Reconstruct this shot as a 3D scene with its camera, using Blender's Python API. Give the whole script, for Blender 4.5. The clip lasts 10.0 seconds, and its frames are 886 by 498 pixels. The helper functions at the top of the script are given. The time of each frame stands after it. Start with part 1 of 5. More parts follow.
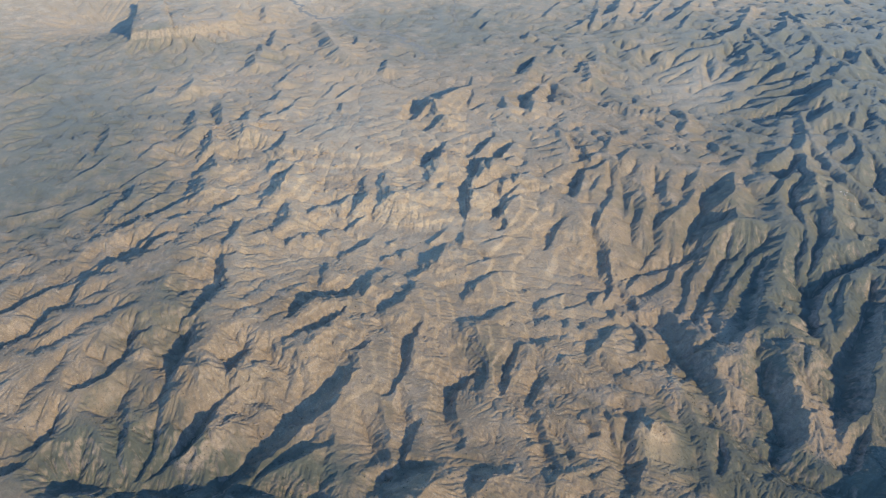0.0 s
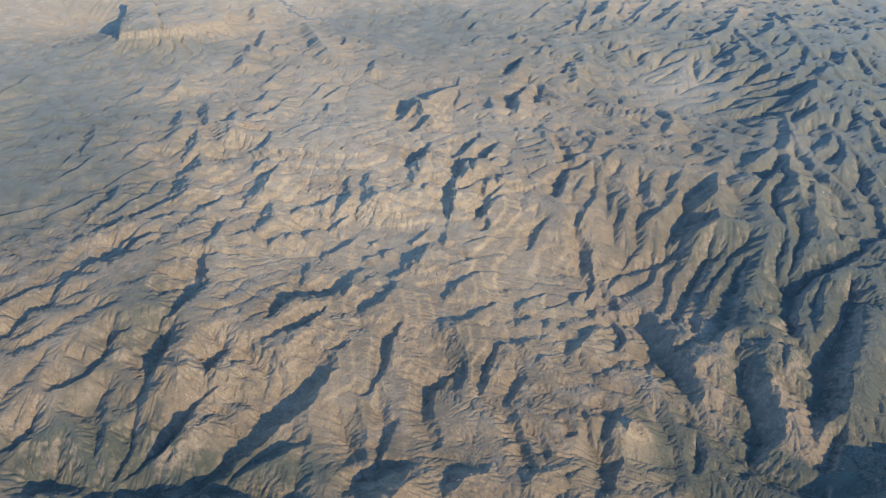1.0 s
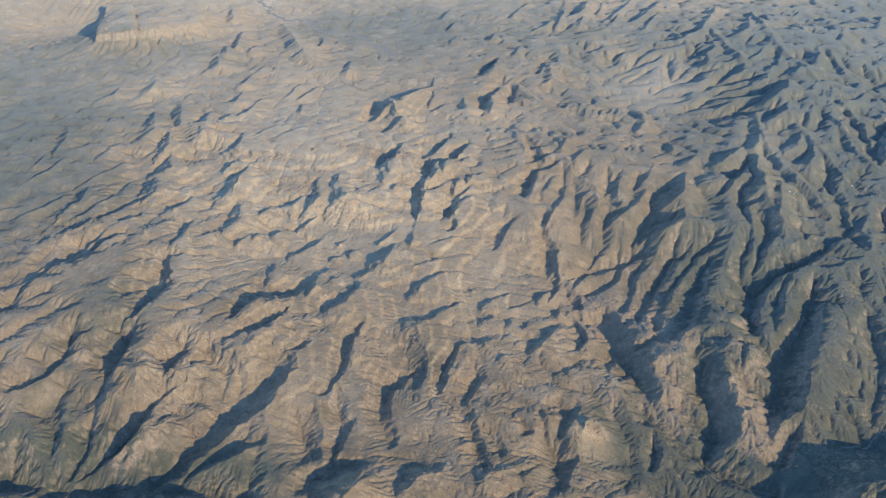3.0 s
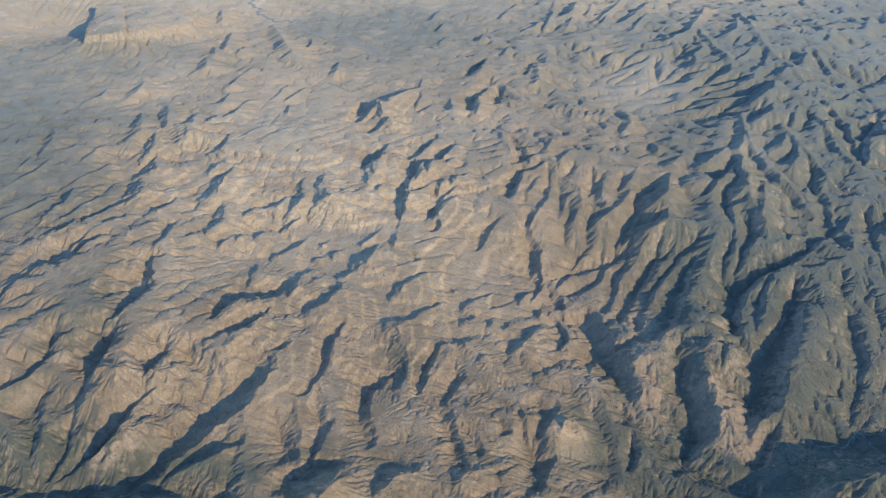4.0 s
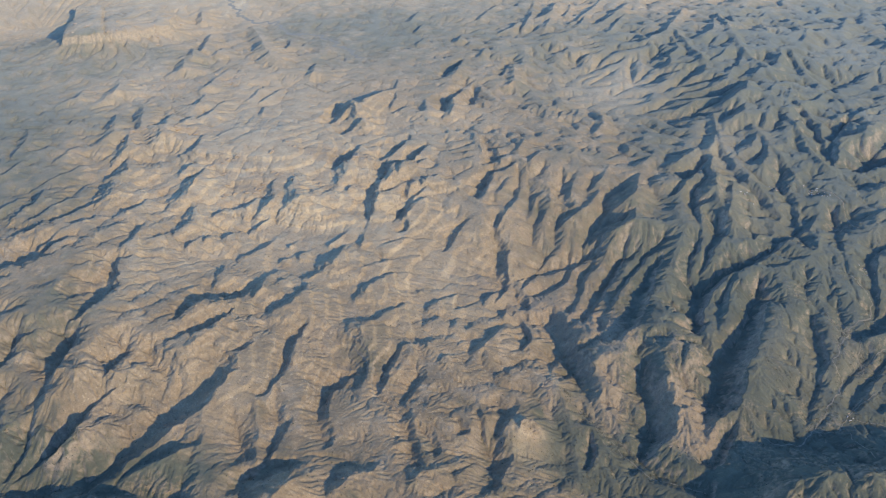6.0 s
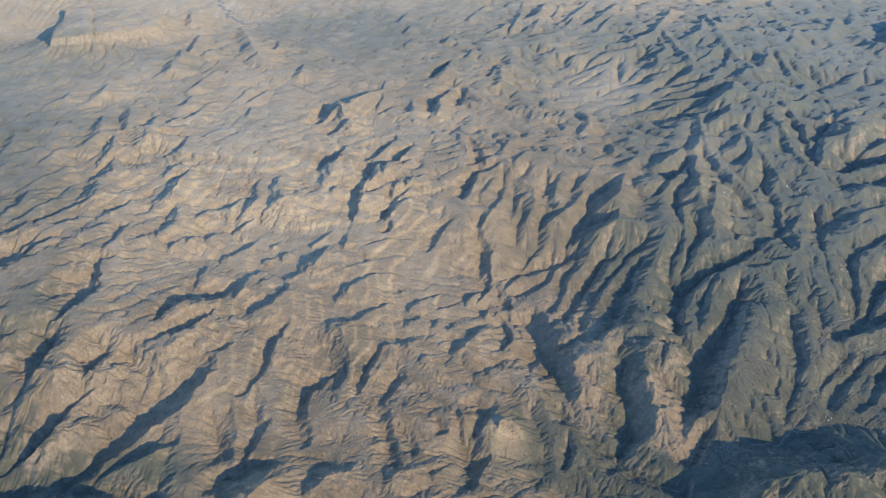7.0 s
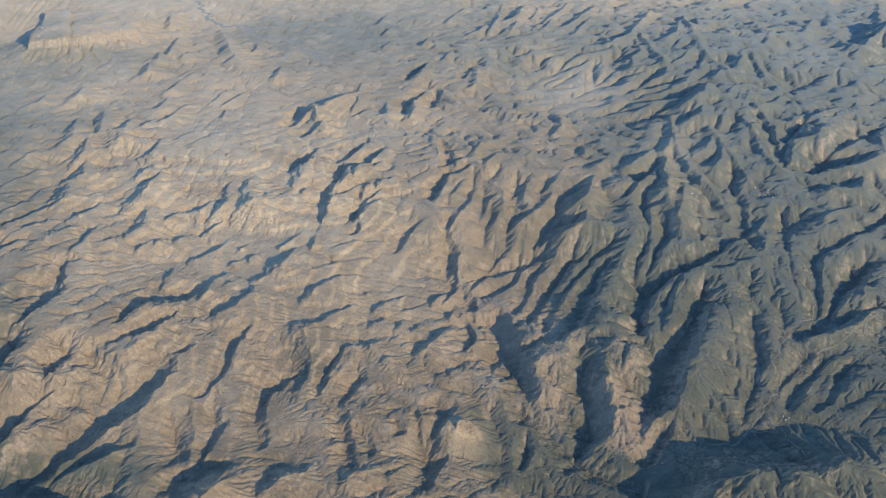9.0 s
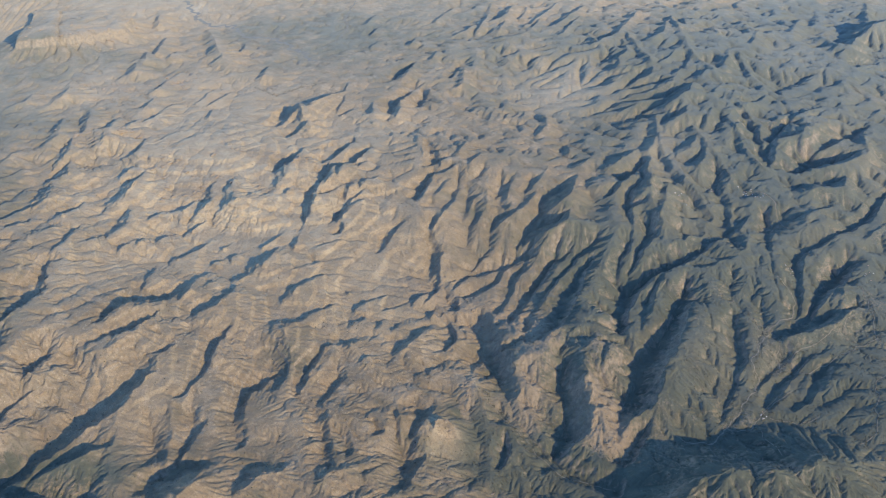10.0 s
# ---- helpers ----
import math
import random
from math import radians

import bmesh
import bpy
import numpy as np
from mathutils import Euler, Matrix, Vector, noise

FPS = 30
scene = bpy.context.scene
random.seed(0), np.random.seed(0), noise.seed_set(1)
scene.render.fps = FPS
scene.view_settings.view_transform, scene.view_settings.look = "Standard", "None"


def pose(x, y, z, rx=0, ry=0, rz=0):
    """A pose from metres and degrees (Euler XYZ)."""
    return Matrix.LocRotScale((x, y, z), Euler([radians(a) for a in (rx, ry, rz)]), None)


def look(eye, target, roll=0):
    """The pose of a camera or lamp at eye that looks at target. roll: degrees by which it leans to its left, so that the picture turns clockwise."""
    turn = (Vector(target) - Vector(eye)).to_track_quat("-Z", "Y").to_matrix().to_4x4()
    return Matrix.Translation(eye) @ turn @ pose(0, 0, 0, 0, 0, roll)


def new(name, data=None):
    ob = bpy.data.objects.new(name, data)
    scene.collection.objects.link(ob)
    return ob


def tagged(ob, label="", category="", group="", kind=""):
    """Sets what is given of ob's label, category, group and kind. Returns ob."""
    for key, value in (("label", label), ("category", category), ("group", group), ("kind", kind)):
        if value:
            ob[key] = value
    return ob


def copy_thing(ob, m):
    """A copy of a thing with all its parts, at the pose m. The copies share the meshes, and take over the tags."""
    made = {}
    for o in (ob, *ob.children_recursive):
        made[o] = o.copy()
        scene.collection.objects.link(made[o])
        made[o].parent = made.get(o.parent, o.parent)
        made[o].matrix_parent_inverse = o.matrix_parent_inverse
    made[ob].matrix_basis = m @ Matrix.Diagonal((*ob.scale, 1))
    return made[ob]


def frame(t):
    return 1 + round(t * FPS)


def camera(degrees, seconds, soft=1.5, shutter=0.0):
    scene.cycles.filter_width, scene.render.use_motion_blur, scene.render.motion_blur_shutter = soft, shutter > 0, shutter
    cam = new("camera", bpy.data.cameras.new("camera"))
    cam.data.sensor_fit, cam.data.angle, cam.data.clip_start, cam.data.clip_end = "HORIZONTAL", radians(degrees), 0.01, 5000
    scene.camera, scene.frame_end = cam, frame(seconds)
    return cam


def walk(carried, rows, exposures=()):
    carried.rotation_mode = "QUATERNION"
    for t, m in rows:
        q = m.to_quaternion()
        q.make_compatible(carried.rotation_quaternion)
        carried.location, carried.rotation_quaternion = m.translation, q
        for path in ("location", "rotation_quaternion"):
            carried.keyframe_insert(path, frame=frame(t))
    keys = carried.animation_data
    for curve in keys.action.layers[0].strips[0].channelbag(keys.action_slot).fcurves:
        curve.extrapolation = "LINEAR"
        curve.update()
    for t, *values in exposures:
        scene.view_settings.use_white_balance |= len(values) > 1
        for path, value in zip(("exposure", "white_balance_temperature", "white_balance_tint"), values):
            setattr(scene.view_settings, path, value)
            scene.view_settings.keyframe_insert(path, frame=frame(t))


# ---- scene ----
# A wide upland of bare ridges seen from high above; the land is modelled at one tenth of its size.

# camera and its flight: level, straight, steady pace
cam = camera(60, 10.0, soft=1.1)
FLIGHT = [
    (0, 52.706, 0.670, 6.251),
    (0.5, 52.716, 0.748, 6.141),
    (1, 52.728, 0.755, 6.093),
    (1.5, 52.761, 0.721, 6.052),
    (2, 52.772, 0.703, 6.003),
    (2.5, 52.759, 0.692, 5.938),
    (4, 52.809, 0.668, 5.773),
    (4.5, 52.839, 0.632, 5.737),
    (5, 52.833, 0.614, 5.702),
    (5.5, 52.837, 0.611, 5.670),
    (7, 52.881, 0.648, 5.489),
    (7.5, 52.928, 0.650, 5.439),
    (8, 52.965, 0.659, 5.385),
    (8.5, 52.989, 0.623, 5.349),
    (9, 52.997, 0.612, 5.297),
    (9.5, 52.974, 0.628, 5.210),
    (10, 52.961, 0.682, 5.109),
]
EYE, PACE = Vector((0, 0, 700)), Vector((23.722, 0.55, 1.729))
walk(cam, [(t, Matrix.Translation(EYE + (t - 5) * PACE) @ pose(0, 0, 0, tilt, 0, turn) @ pose(0, 0, 0, 0, 0, lean))
           for t, tilt, lean, turn in FLIGHT],
     [(0, 1.49, 6480, 24), (10, 1.49, 6480, 24)])

# sky, sun and exposure: a low sun behind the camera's right shoulder
SUN_AZ, SUN_EL = -41.0, 22.0
SUN = Vector((math.cos(radians(SUN_AZ)) * math.cos(radians(SUN_EL)), math.sin(radians(SUN_AZ)) * math.cos(radians(SUN_EL)), math.sin(radians(SUN_EL))))
world = bpy.data.worlds.new("sky")
scene.world = world
world.use_nodes = True
wn = world.node_tree.nodes
sky = wn.new("ShaderNodeTexSky")
sky.sky_type, sky.sun_disc = "NISHITA", False
sky.sun_elevation, sky.sun_rotation = radians(SUN_EL), radians(90 - SUN_AZ)
sky.altitude, sky.air_density, sky.dust_density, sky.ozone_density = 200, 1.6, 0.0, 10.0
world.node_tree.links.new(sky.outputs[0], wn["Background"].inputs[0])
wn["Background"].inputs[1].default_value = 0.15
lamp = bpy.data.lights.new("sun", "SUN")
lamp.energy, lamp.angle, lamp.color = 2.0, radians(0.5), (1.0, 0.86, 0.48)
sun = new("sun", lamp)
sun.matrix_world = look(SUN * 1000, (0, 0, 0))


# ---- noise ----
def hashed(ix, iy, seed):
    """Even random numbers in 0..1 for whole-numbered cells."""
    n = (ix.astype(np.int64) * 374761393 + iy.astype(np.int64) * 668265263 + seed * 2147483647 + 12345) & 0x7FFFFFFF
    n = ((n ^ (n >> 13)) * 1274126177) & 0x7FFFFFFF
    n = ((n ^ (n >> 15)) * 1911520717) & 0x7FFFFFFF
    return ((n ^ (n >> 16)) & 0xFFFFF) / float(0x100000)


def value(x, y, seed):
    """Smooth noise in -1..1, one bump to a unit."""
    ix, iy = np.floor(x), np.floor(y)
    fx, fy = x - ix, y - iy
    fx, fy = fx * fx * fx * (fx * (fx * 6 - 15) + 10), fy * fy * fy * (fy * (fy * 6 - 15) + 10)
    a, b = hashed(ix, iy, seed), hashed(ix + 1, iy, seed)
    c, d = hashed(ix, iy + 1, seed), hashed(ix + 1, iy + 1, seed)
    return 2 * (a + (b - a) * fx + (c - a) * fy + (a - b - c + d) * fx * fy) - 1


def layered(x, y, size, octaves, seed):
    total, amp = 0, 1.0
    for k in range(octaves):
        total = total + amp * value(x / size + 17.3 * k, y / size - 9.1 * k, seed + k)
        size, amp = size / 2.1, amp * 0.5
    return total


def gullies(x, y, gx, gy, size, seed):
    """Rills that run down the slope (gx, gy), about one to every 0.6 of size."""
    px, py = x / size, y / size
    ix, iy = np.floor(px), np.floor(py)
    steep = np.sqrt(gx * gx + gy * gy) + 1e-6
    sx, sy = -gy / steep, gx / steep
    total, weight = 0, 1e-6
    for dx in (-1, 0, 1):
        for dy in (-1, 0, 1):
            vx = px - (ix + dx + hashed(ix + dx, iy + dy, seed))
            vy = py - (iy + dy + hashed(ix + dx, iy + dy, seed + 7))
            w = np.exp(-2.2 * (vx * vx + vy * vy))
            total = total + w * np.cos((vx * sx + vy * sy) * 10.0 + 6.3 * hashed(ix + dx, iy + dy, seed + 3))
            weight = weight + w
    return total / weight


# ---- the lie of the land ----
RISES = []


def rise(x, y, height, reach):
    """A broad swell of the land, or a hollow."""
    RISES.append((x, y, height, reach))


rise(221, 664, -29.9, 260)
rise(581, 1627, 42.1, 380)
rise(-616, 772, 19.6, 380)
rise(-1300, 1798, -30.9, 380)
rise(-445, 1798, -16.5, 380)
rise(-481, 430, -20.9, 130)
rise(-949, 1658, 21.0, 130)
rise(239, 1483, -20.0, 180)
rise(-166, 673, 5.5, 180)
rise(-422, 1190, 20.7, 130)
rise(104, 898, -16.1, 130)
rise(689, 1542, -12.8, 130)
rise(-598, 1074, -11.2, 130)
rise(482, 673, -7.7, 180)
rise(46, 1190, 11.9, 130)
rise(689, 1308, 10.3, 130)
rise(-976, 1321, -10.8, 180)
rise(-1183, 1776, -25.1, 130)
rise(-774, 1015, 7.7, 130)
rise(396, 1074, -6.9, 130)
rise(-656, 1776, -10.8, 130)
rise(77, 1807, 7.0, 180)
rise(221, 547, -10.6, 130)
rise(-364, 1308, -9.1, 130)
# nearer rises
rise(-474, 470, 14.9, 130)
rise(-324, 470, 17.5, 130)
rise(-174, 470, 4.7, 130)
rise(-24, 470, 9.0, 130)
rise(126, 470, -3.8, 130)
rise(276, 470, 4.7, 130)
rise(-523, 570, -4.4, 120)
rise(-393, 570, 10.7, 120)
rise(-133, 570, -3.2, 120)
rise(127, 570, -10.6, 120)
rise(257, 570, 2.2, 120)
rise(387, 570, -13.0, 120)
rise(517, 570, -1.8, 120)
rise(-635, 680, 7.3, 130)
rise(-495, 680, 17.1, 130)
rise(-355, 680, 11.8, 130)
rise(-75, 680, 7.8, 130)
rise(65, 680, 4.0, 130)
rise(205, 680, 21.9, 130)
rise(345, 680, 8.9, 130)
rise(485, 680, -3.8, 130)
rise(-692, 800, 4.9, 150)
rise(-532, 800, 9.1, 150)
rise(-372, 800, -11.0, 150)
rise(-212, 800, 2.1, 150)
rise(-52, 800, -12.9, 150)
rise(108, 800, 3.4, 150)
rise(268, 800, 9.3, 150)
rise(588, 800, 2.1, 150)
rise(-763, 940, -14.1, 180)
rise(-573, 940, 1.8, 180)
rise(-383, 940, -12.8, 180)
rise(-193, 940, 4.8, 180)
rise(-3, 940, -4.9, 180)
rise(187, 940, -11.5, 180)
rise(377, 940, 14.8, 180)
rise(567, 940, -6.0, 180)
rise(-838, 1080, -2.9, 190)
rise(-618, 1080, 4.9, 190)
rise(-178, 1080, 2.5, 190)
rise(42, 1080, -3.3, 190)
rise(262, 1080, 7.9, 190)
rise(482, 1080, 3.3, 190)
rise(702, 1080, 4.7, 190)
rise(-160.9, 662.5, -13.6, 45)
rise(285.9, 862, -12.6, 45)
rise(323.2, 1040.5, 12.5, 45)
rise(-465.6, 554.1, 12.5, 45)
rise(-419.3, 620.3, -12.5, 45)
rise(-269.6, 529.4, -11.6, 45)
rise(-452.2, 543.5, -9.3, 45)
rise(-465.6, 554.1, 9.5, 45)
rise(634.9, 1041.9, 9.1, 45)
rise(4.5, 1000.7, 9.1, 45)
rise(39, 607.4, 8.9, 45)
rise(-321.4, 622.1, 8.8, 45)


def swell(x, y):
    h = -0.1 + 0 * x
    for sx, sy, sh, sr in RISES:
        h = h + sh * np.exp(-((x - sx) ** 2 + (y - sy) ** 2) / (sr * sr))
    return h


CRESTS, TABLES, CUTS, RAVINES = [], [], [], []
STOSS = (3.0, 34, 1.75)      # how far a crest runs out: on the sunny side times its height and metres, on the shady side times its height


def ridge(*points):
    """A crest line: place and height above the land beside it."""
    CRESTS.append((STOSS, points))


def table(height, cliff, *outline):
    """A flat-topped rock with cliffs all round."""
    TABLES.append((height, cliff, outline))


def valley(*points):
    """A cut along a line: place, depth and half width."""
    CUTS.append(points)


def ravine(*points):
    """A stream's line from its head down: place and depth below the land beside it."""
    RAVINES.append(points)


LEE = (-0.755, 0.656)      # the strata dip towards the south-east, so that scarps face north-west


def raised(x, y):
    """What the crests and tables add to the land. x and y are grids whose rows run from near to far."""
    h = np.zeros_like(x)
    ys = y[:, 0]
    for (steep, broad, shady), points in CRESTS:
        reach = max(p[2] for p in points) * max(steep, 2.4) + broad + 4
        lo, hi = np.searchsorted(ys, (min(p[1] for p in points) - reach, max(p[1] for p in points) + reach))
        if hi <= lo:
            continue
        inside = (x[lo:hi] > min(p[0] for p in points) - reach) & (x[lo:hi] < max(p[0] for p in points) + reach)
        cols = np.flatnonzero(inside.any(0))
        if not len(cols):
            continue
        c0, c1 = cols[0], cols[-1] + 1
        px, py = x[lo:hi, c0:c1], y[lo:hi, c0:c1]
        best = h[lo:hi, c0:c1]
        for (ax, ay, ah), (bx, by, bh) in zip(points, points[1:]):
            run = math.hypot(bx - ax, by - ay) + 1e-6
            ux, uy = (bx - ax) / run, (by - ay) / run
            along = (px - ax) * ux + (py - ay) * uy
            across = (py - ay) * ux - (px - ax) * uy
            on = np.clip(along, 0, run)
            top = ah + on / run * (bh - ah)
            faces = max(-1.0, min(1.0, 1.8 * (LEE[1] * ux - LEE[0] * uy)))
            lee = np.where(across > 0, 0.5 + 0.5 * faces, 0.5 - 0.5 * faces)
            gentle = steep * top + broad * top / (top + 4)
            width = gentle + (shady * top - gentle) * lee + 0.5
            d = np.sqrt((across / width) ** 2 + ((along - on) / (2.4 * top + 1)) ** 2)
            np.maximum(best, top * np.clip(1 - d, 0, 1) ** 1.15, out=best)
    for height, cliff, outline in TABLES:
        d = np.full_like(x, 1e9)
        odd = np.zeros(x.shape, bool)
        for (ax, ay), (bx, by) in zip(outline, outline[1:] + outline[:1]):
            dx, dy = bx - ax, by - ay
            s = np.clip(((x - ax) * dx + (y - ay) * dy) / (dx * dx + dy * dy), 0, 1)
            d = np.minimum(d, np.hypot(x - ax - s * dx, y - ay - s * dy))
            odd ^= ((ay > y) != (by > y)) & (x < ax + (y - ay) * dx / (dy or 1e-9))
        d = np.where(odd, d, -d)
        apron = np.clip(1 + d / (height * 2.6), 0, 1) ** 2 * 0.42
        wall = np.clip(0.5 + d / cliff, 0, 1)
        h = np.maximum(h, height * (apron * (1 - wall) + wall * (0.93 + 0.07 * np.clip(d / 30, 0, 1))))
    return h


def cut(x, y):
    """What the valleys take from the land."""
    h = np.zeros_like(x)
    rows = y[:, 0]
    for points in CUTS:
        reach = max(p[3] for p in points) * 2.4
        lo, hi = np.searchsorted(rows, (min(p[1] for p in points) - reach, max(p[1] for p in points) + reach))
        if hi <= lo:
            continue
        px, py = x[lo:hi], y[lo:hi]
        best = h[lo:hi]
        for (ax, ay, ad, aw), (bx, by, bd, bw) in zip(points, points[1:]):
            dx, dy = bx - ax, by - ay
            s = np.clip(((px - ax) * dx + (py - ay) * dy) / (dx * dx + dy * dy + 1e-9), 0, 1)
            d = np.hypot(px - ax - s * dx, py - ay - s * dy) / (aw + s * (bw - aw))
            np.maximum(best, (ad + s * (bd - ad)) * np.exp(-np.abs(d) ** 3.2), out=best)
    return h


def incised(x, y, banks=(3.0, 1.1)):
    """What the ravines take: the bank that faces the morning is a long slope, the other one steep."""
    h = np.zeros_like(x)
    rows = y[:, 0]
    vary = np.clip(1 + 0.5 * layered(x, y, 46, 3, 151), 0.45, 1.7)
    for points in RAVINES:
        reach = max(p[2] for p in points) * banks[0] * 1.7 + 6
        lo, hi = np.searchsorted(rows, (min(p[1] for p in points) - reach, max(p[1] for p in points) + reach))
        near = (x[lo:hi] > min(p[0] for p in points) - reach) & (x[lo:hi] < max(p[0] for p in points) + reach)
        cols = np.flatnonzero(near.any(0))
        if hi <= lo or not len(cols):
            continue
        c0, c1 = cols[0], cols[-1] + 1
        px, py, best, swing = x[lo:hi, c0:c1], y[lo:hi, c0:c1], h[lo:hi, c0:c1], vary[lo:hi, c0:c1]
        for (ax, ay, ad), (bx, by, bd) in zip(points, points[1:]):
            run = math.hypot(bx - ax, by - ay) + 1e-6
            ux, uy = (bx - ax) / run, (by - ay) / run
            along = np.clip((px - ax) * ux + (py - ay) * uy, 0, run)
            dx, dy = px - ax - along * ux, py - ay - along * uy
            far = np.hypot(dx, dy)
            deep = ad + along / run * (bd - ad)
            lit = 0.5 + 0.5 * np.clip(1.6 * (dx * LEE[0] + dy * LEE[1]) / (far + 1.5), -1, 1)
            width = deep * (banks[1] + (banks[0] - banks[1]) * lit) * (1 + (swing - 1) * (0.35 + 0.65 * lit)) + 1.5
            d = np.clip(far / width, 0, 1)
            np.maximum(best, deep * (lit * (1 - d) ** 1.15 + (1 - lit) * (1 - d ** 1.5)), out=best)
    return h


# north-west plain and mesa country
STOSS = (3, 34, 2)
ridge((-1127.5, 1884.8, 8.71), (-1128.4, 1864.7, 4.03))
ridge((-873.3, 1828.1, 5.83), (-872.7, 1792.1, 7.13))
ridge((-782.5, 1862, 6.41), (-768.1, 1809.9, 9))
ridge((-721.5, 1740.8, 3.82), (-705.3, 1671.4, 8.42), (-696.3, 1620.9, 9))
ridge((-725, 1636.3, 3.24), (-703.9, 1571.8, 11.2), (-724.7, 1578, 6.26))
ridge((-722.3, 1571.6, 6.26), (-696.5, 1500.1, 14), (-717.7, 1521.7, 1.44))
ridge((-615.3, 1460.2, 3.31), (-609.6, 1418.5, 6.48), (-628.9, 1428.1, 1.66))
ridge((-602.4, 1378.9, 3.38), (-595.6, 1324, 10.7), (-630.9, 1329.3, 3.67))
ridge((-569.2, 1334.5, 3.46), (-557.7, 1280.2, 8.5), (-573.3, 1267.9, 5.11))
ridge((-586.6, 1286.7, 2.66), (-592.7, 1247.9, 8.71))
ridge((-634.5, 1279.5, 3.6), (-612.4, 1208.6, 19.3), (-645.7, 1220.3, 9))
ridge((-817, 1446.6, 2.3), (-786.4, 1377.2, 12.5), (-811.5, 1387.4, 1.8))
ridge((-749.1, 1283.6, 1.44), (-718.1, 1222.9, 9.07), (-703.6, 1191.3, 12), (-721.5, 1197.5, 4.32))
ridge((-866.6, 1382.3, 3.02), (-854.3, 1341.6, 6.91), (-877.5, 1325, 3.96), (-885.1, 1303.8, 2.3))
ridge((-715, 1327.6, 4.68), (-682, 1262.6, 9.36), (-663.7, 1212.2, 7.34))
ridge((-882.8, 1206.6, 3.31), (-858.2, 1157.6, 6.34), (-853.4, 1102.4, 4.54))
ridge((-866.1, 1095.4, 3.02), (-861.9, 1056.3, 4.68))
# stepped uplands in the west
STOSS = (3, 34, 1.75)
ridge((-683.5, 1201.1, 3.65), (-653, 1134.2, 16.1), (-657.3, 1112.7, 11.6))
ridge((-652.7, 1125.5, 4.59), (-618.1, 1061.2, 19.7), (-627.9, 1076.7, 3.31))
ridge((-611, 1238.4, 3.4), (-607.3, 1182.8, 17.8), (-629.7, 1193.7, 6.88))
ridge((-536.7, 1195.8, 3.15), (-526.5, 1134.3, 12.8), (-543.9, 1128.2, 5.87))
ridge((-521.3, 1113.4, 3.06), (-523.7, 1083.9, 9.09), (-536.5, 1091.3, 1.44))
ridge((-505.9, 1147.6, 2.98), (-504.7, 1122.9, 7.99))
ridge((-492.2, 1077.8, 3.91), (-496, 1038.4, 13.3), (-490.8, 998.1, 12.8), (-506.2, 1012.9, 3.82))
ridge((-479, 991, 3.82), (-457.6, 942.7, 11.9), (-455.3, 912.5, 12.5), (-473.4, 925.9, 2.55))
ridge((-760, 1142.2, 2.29), (-759.6, 1113.1, 5.18), (-765.9, 1085.8, 4.33))
ridge((-715.8, 1082.1, 3.65), (-724, 1063.2, 4), (-734.8, 1036.6, 3.91), (-756.3, 995.2, 3.57))
ridge((-647.4, 1065.9, 1.44), (-610.1, 985.5, 17.1), (-631.3, 995.6, 3.91))
ridge((-620.9, 1005.5, 3.4), (-627.7, 976.2, 6.54), (-632.5, 956.9, 6.12), (-651.2, 921.4, 6.54), (-663.3, 892.6, 6.71))
ridge((-734.3, 990.9, 4.93), (-722.1, 957.2, 9.27), (-726.3, 934.6, 7.39), (-736.9, 901, 3.57))
ridge((-679.7, 966.3, 3.48), (-689.2, 932.7, 5.87), (-702.4, 897.9, 5.95))
ridge((-550.7, 981.1, 4), (-558.7, 954.3, 7.14), (-564.5, 931.6, 8.76))
ridge((-610.7, 925.3, 3.15), (-620.2, 893.6, 3.91), (-632, 865.5, 5.35), (-647.5, 829.5, 6.46))
ridge((-550.3, 906, 2.98), (-567.3, 884.1, 2.04), (-580.6, 865.8, 2.63))
ridge((-524.9, 916.2, 3.91), (-517.6, 888, 6.38), (-516.3, 856.7, 6.97), (-519.8, 838.8, 6.21))
ridge((-480.6, 897.8, 1.61), (-484.9, 868.4, 7.31), (-503.1, 858.5, 4.67))
ridge((-423.8, 912.5, 3.48), (-432.5, 889.4, 6.97), (-438.2, 869.2, 6.97))
ridge((-676.7, 899.5, 4.59), (-671.8, 868.5, 9.09), (-696.9, 853.6, 3.31), (-722.8, 837, 3.06))
ridge((-694.5, 866.2, 4.67), (-693.8, 843.5, 7.65))
# pale tableland in the north
STOSS = (3, 34, 2)
ridge((-639.1, 1807.9, 4.88), (-591.4, 1722.9, 10.4), (-551.2, 1635.6, 13.7), (-517.6, 1586.5, 13.2), (-505.6, 1609, 5.7))
ridge((-421.1, 1581.1, 3.3), (-411.3, 1521.5, 10.5), (-414.1, 1509.9, 6.9))
ridge((-663.7, 1653.8, 4.2), (-654.8, 1603.8, 8.25))
ridge((-600.6, 1515.4, 2.1), (-614.8, 1466.1, 3.6))
ridge((-501.2, 1454.6, 1.8), (-507.7, 1416.5, 3.82), (-513.9, 1377.4, 2.17))
ridge((-462.5, 1446.3, 1.88), (-476.7, 1412.5, 4.12), (-484.7, 1378.5, 3.45))
ridge((-559.9, 1367.7, 2.78), (-559.2, 1308.6, 7.12), (-572.3, 1294.4, 3.15))
ridge((-469.6, 1354.2, 2.92), (-463.3, 1315.3, 5.03))
ridge((-227.1, 1516, 1.65), (-215.9, 1413.5, 7.05), (-220.5, 1389.3, 6.38))
ridge((-155.2, 1417.2, 3.15), (-143.1, 1359, 9.23), (-165.2, 1356.7, 5.55), (-190.1, 1375.6, 7.05))
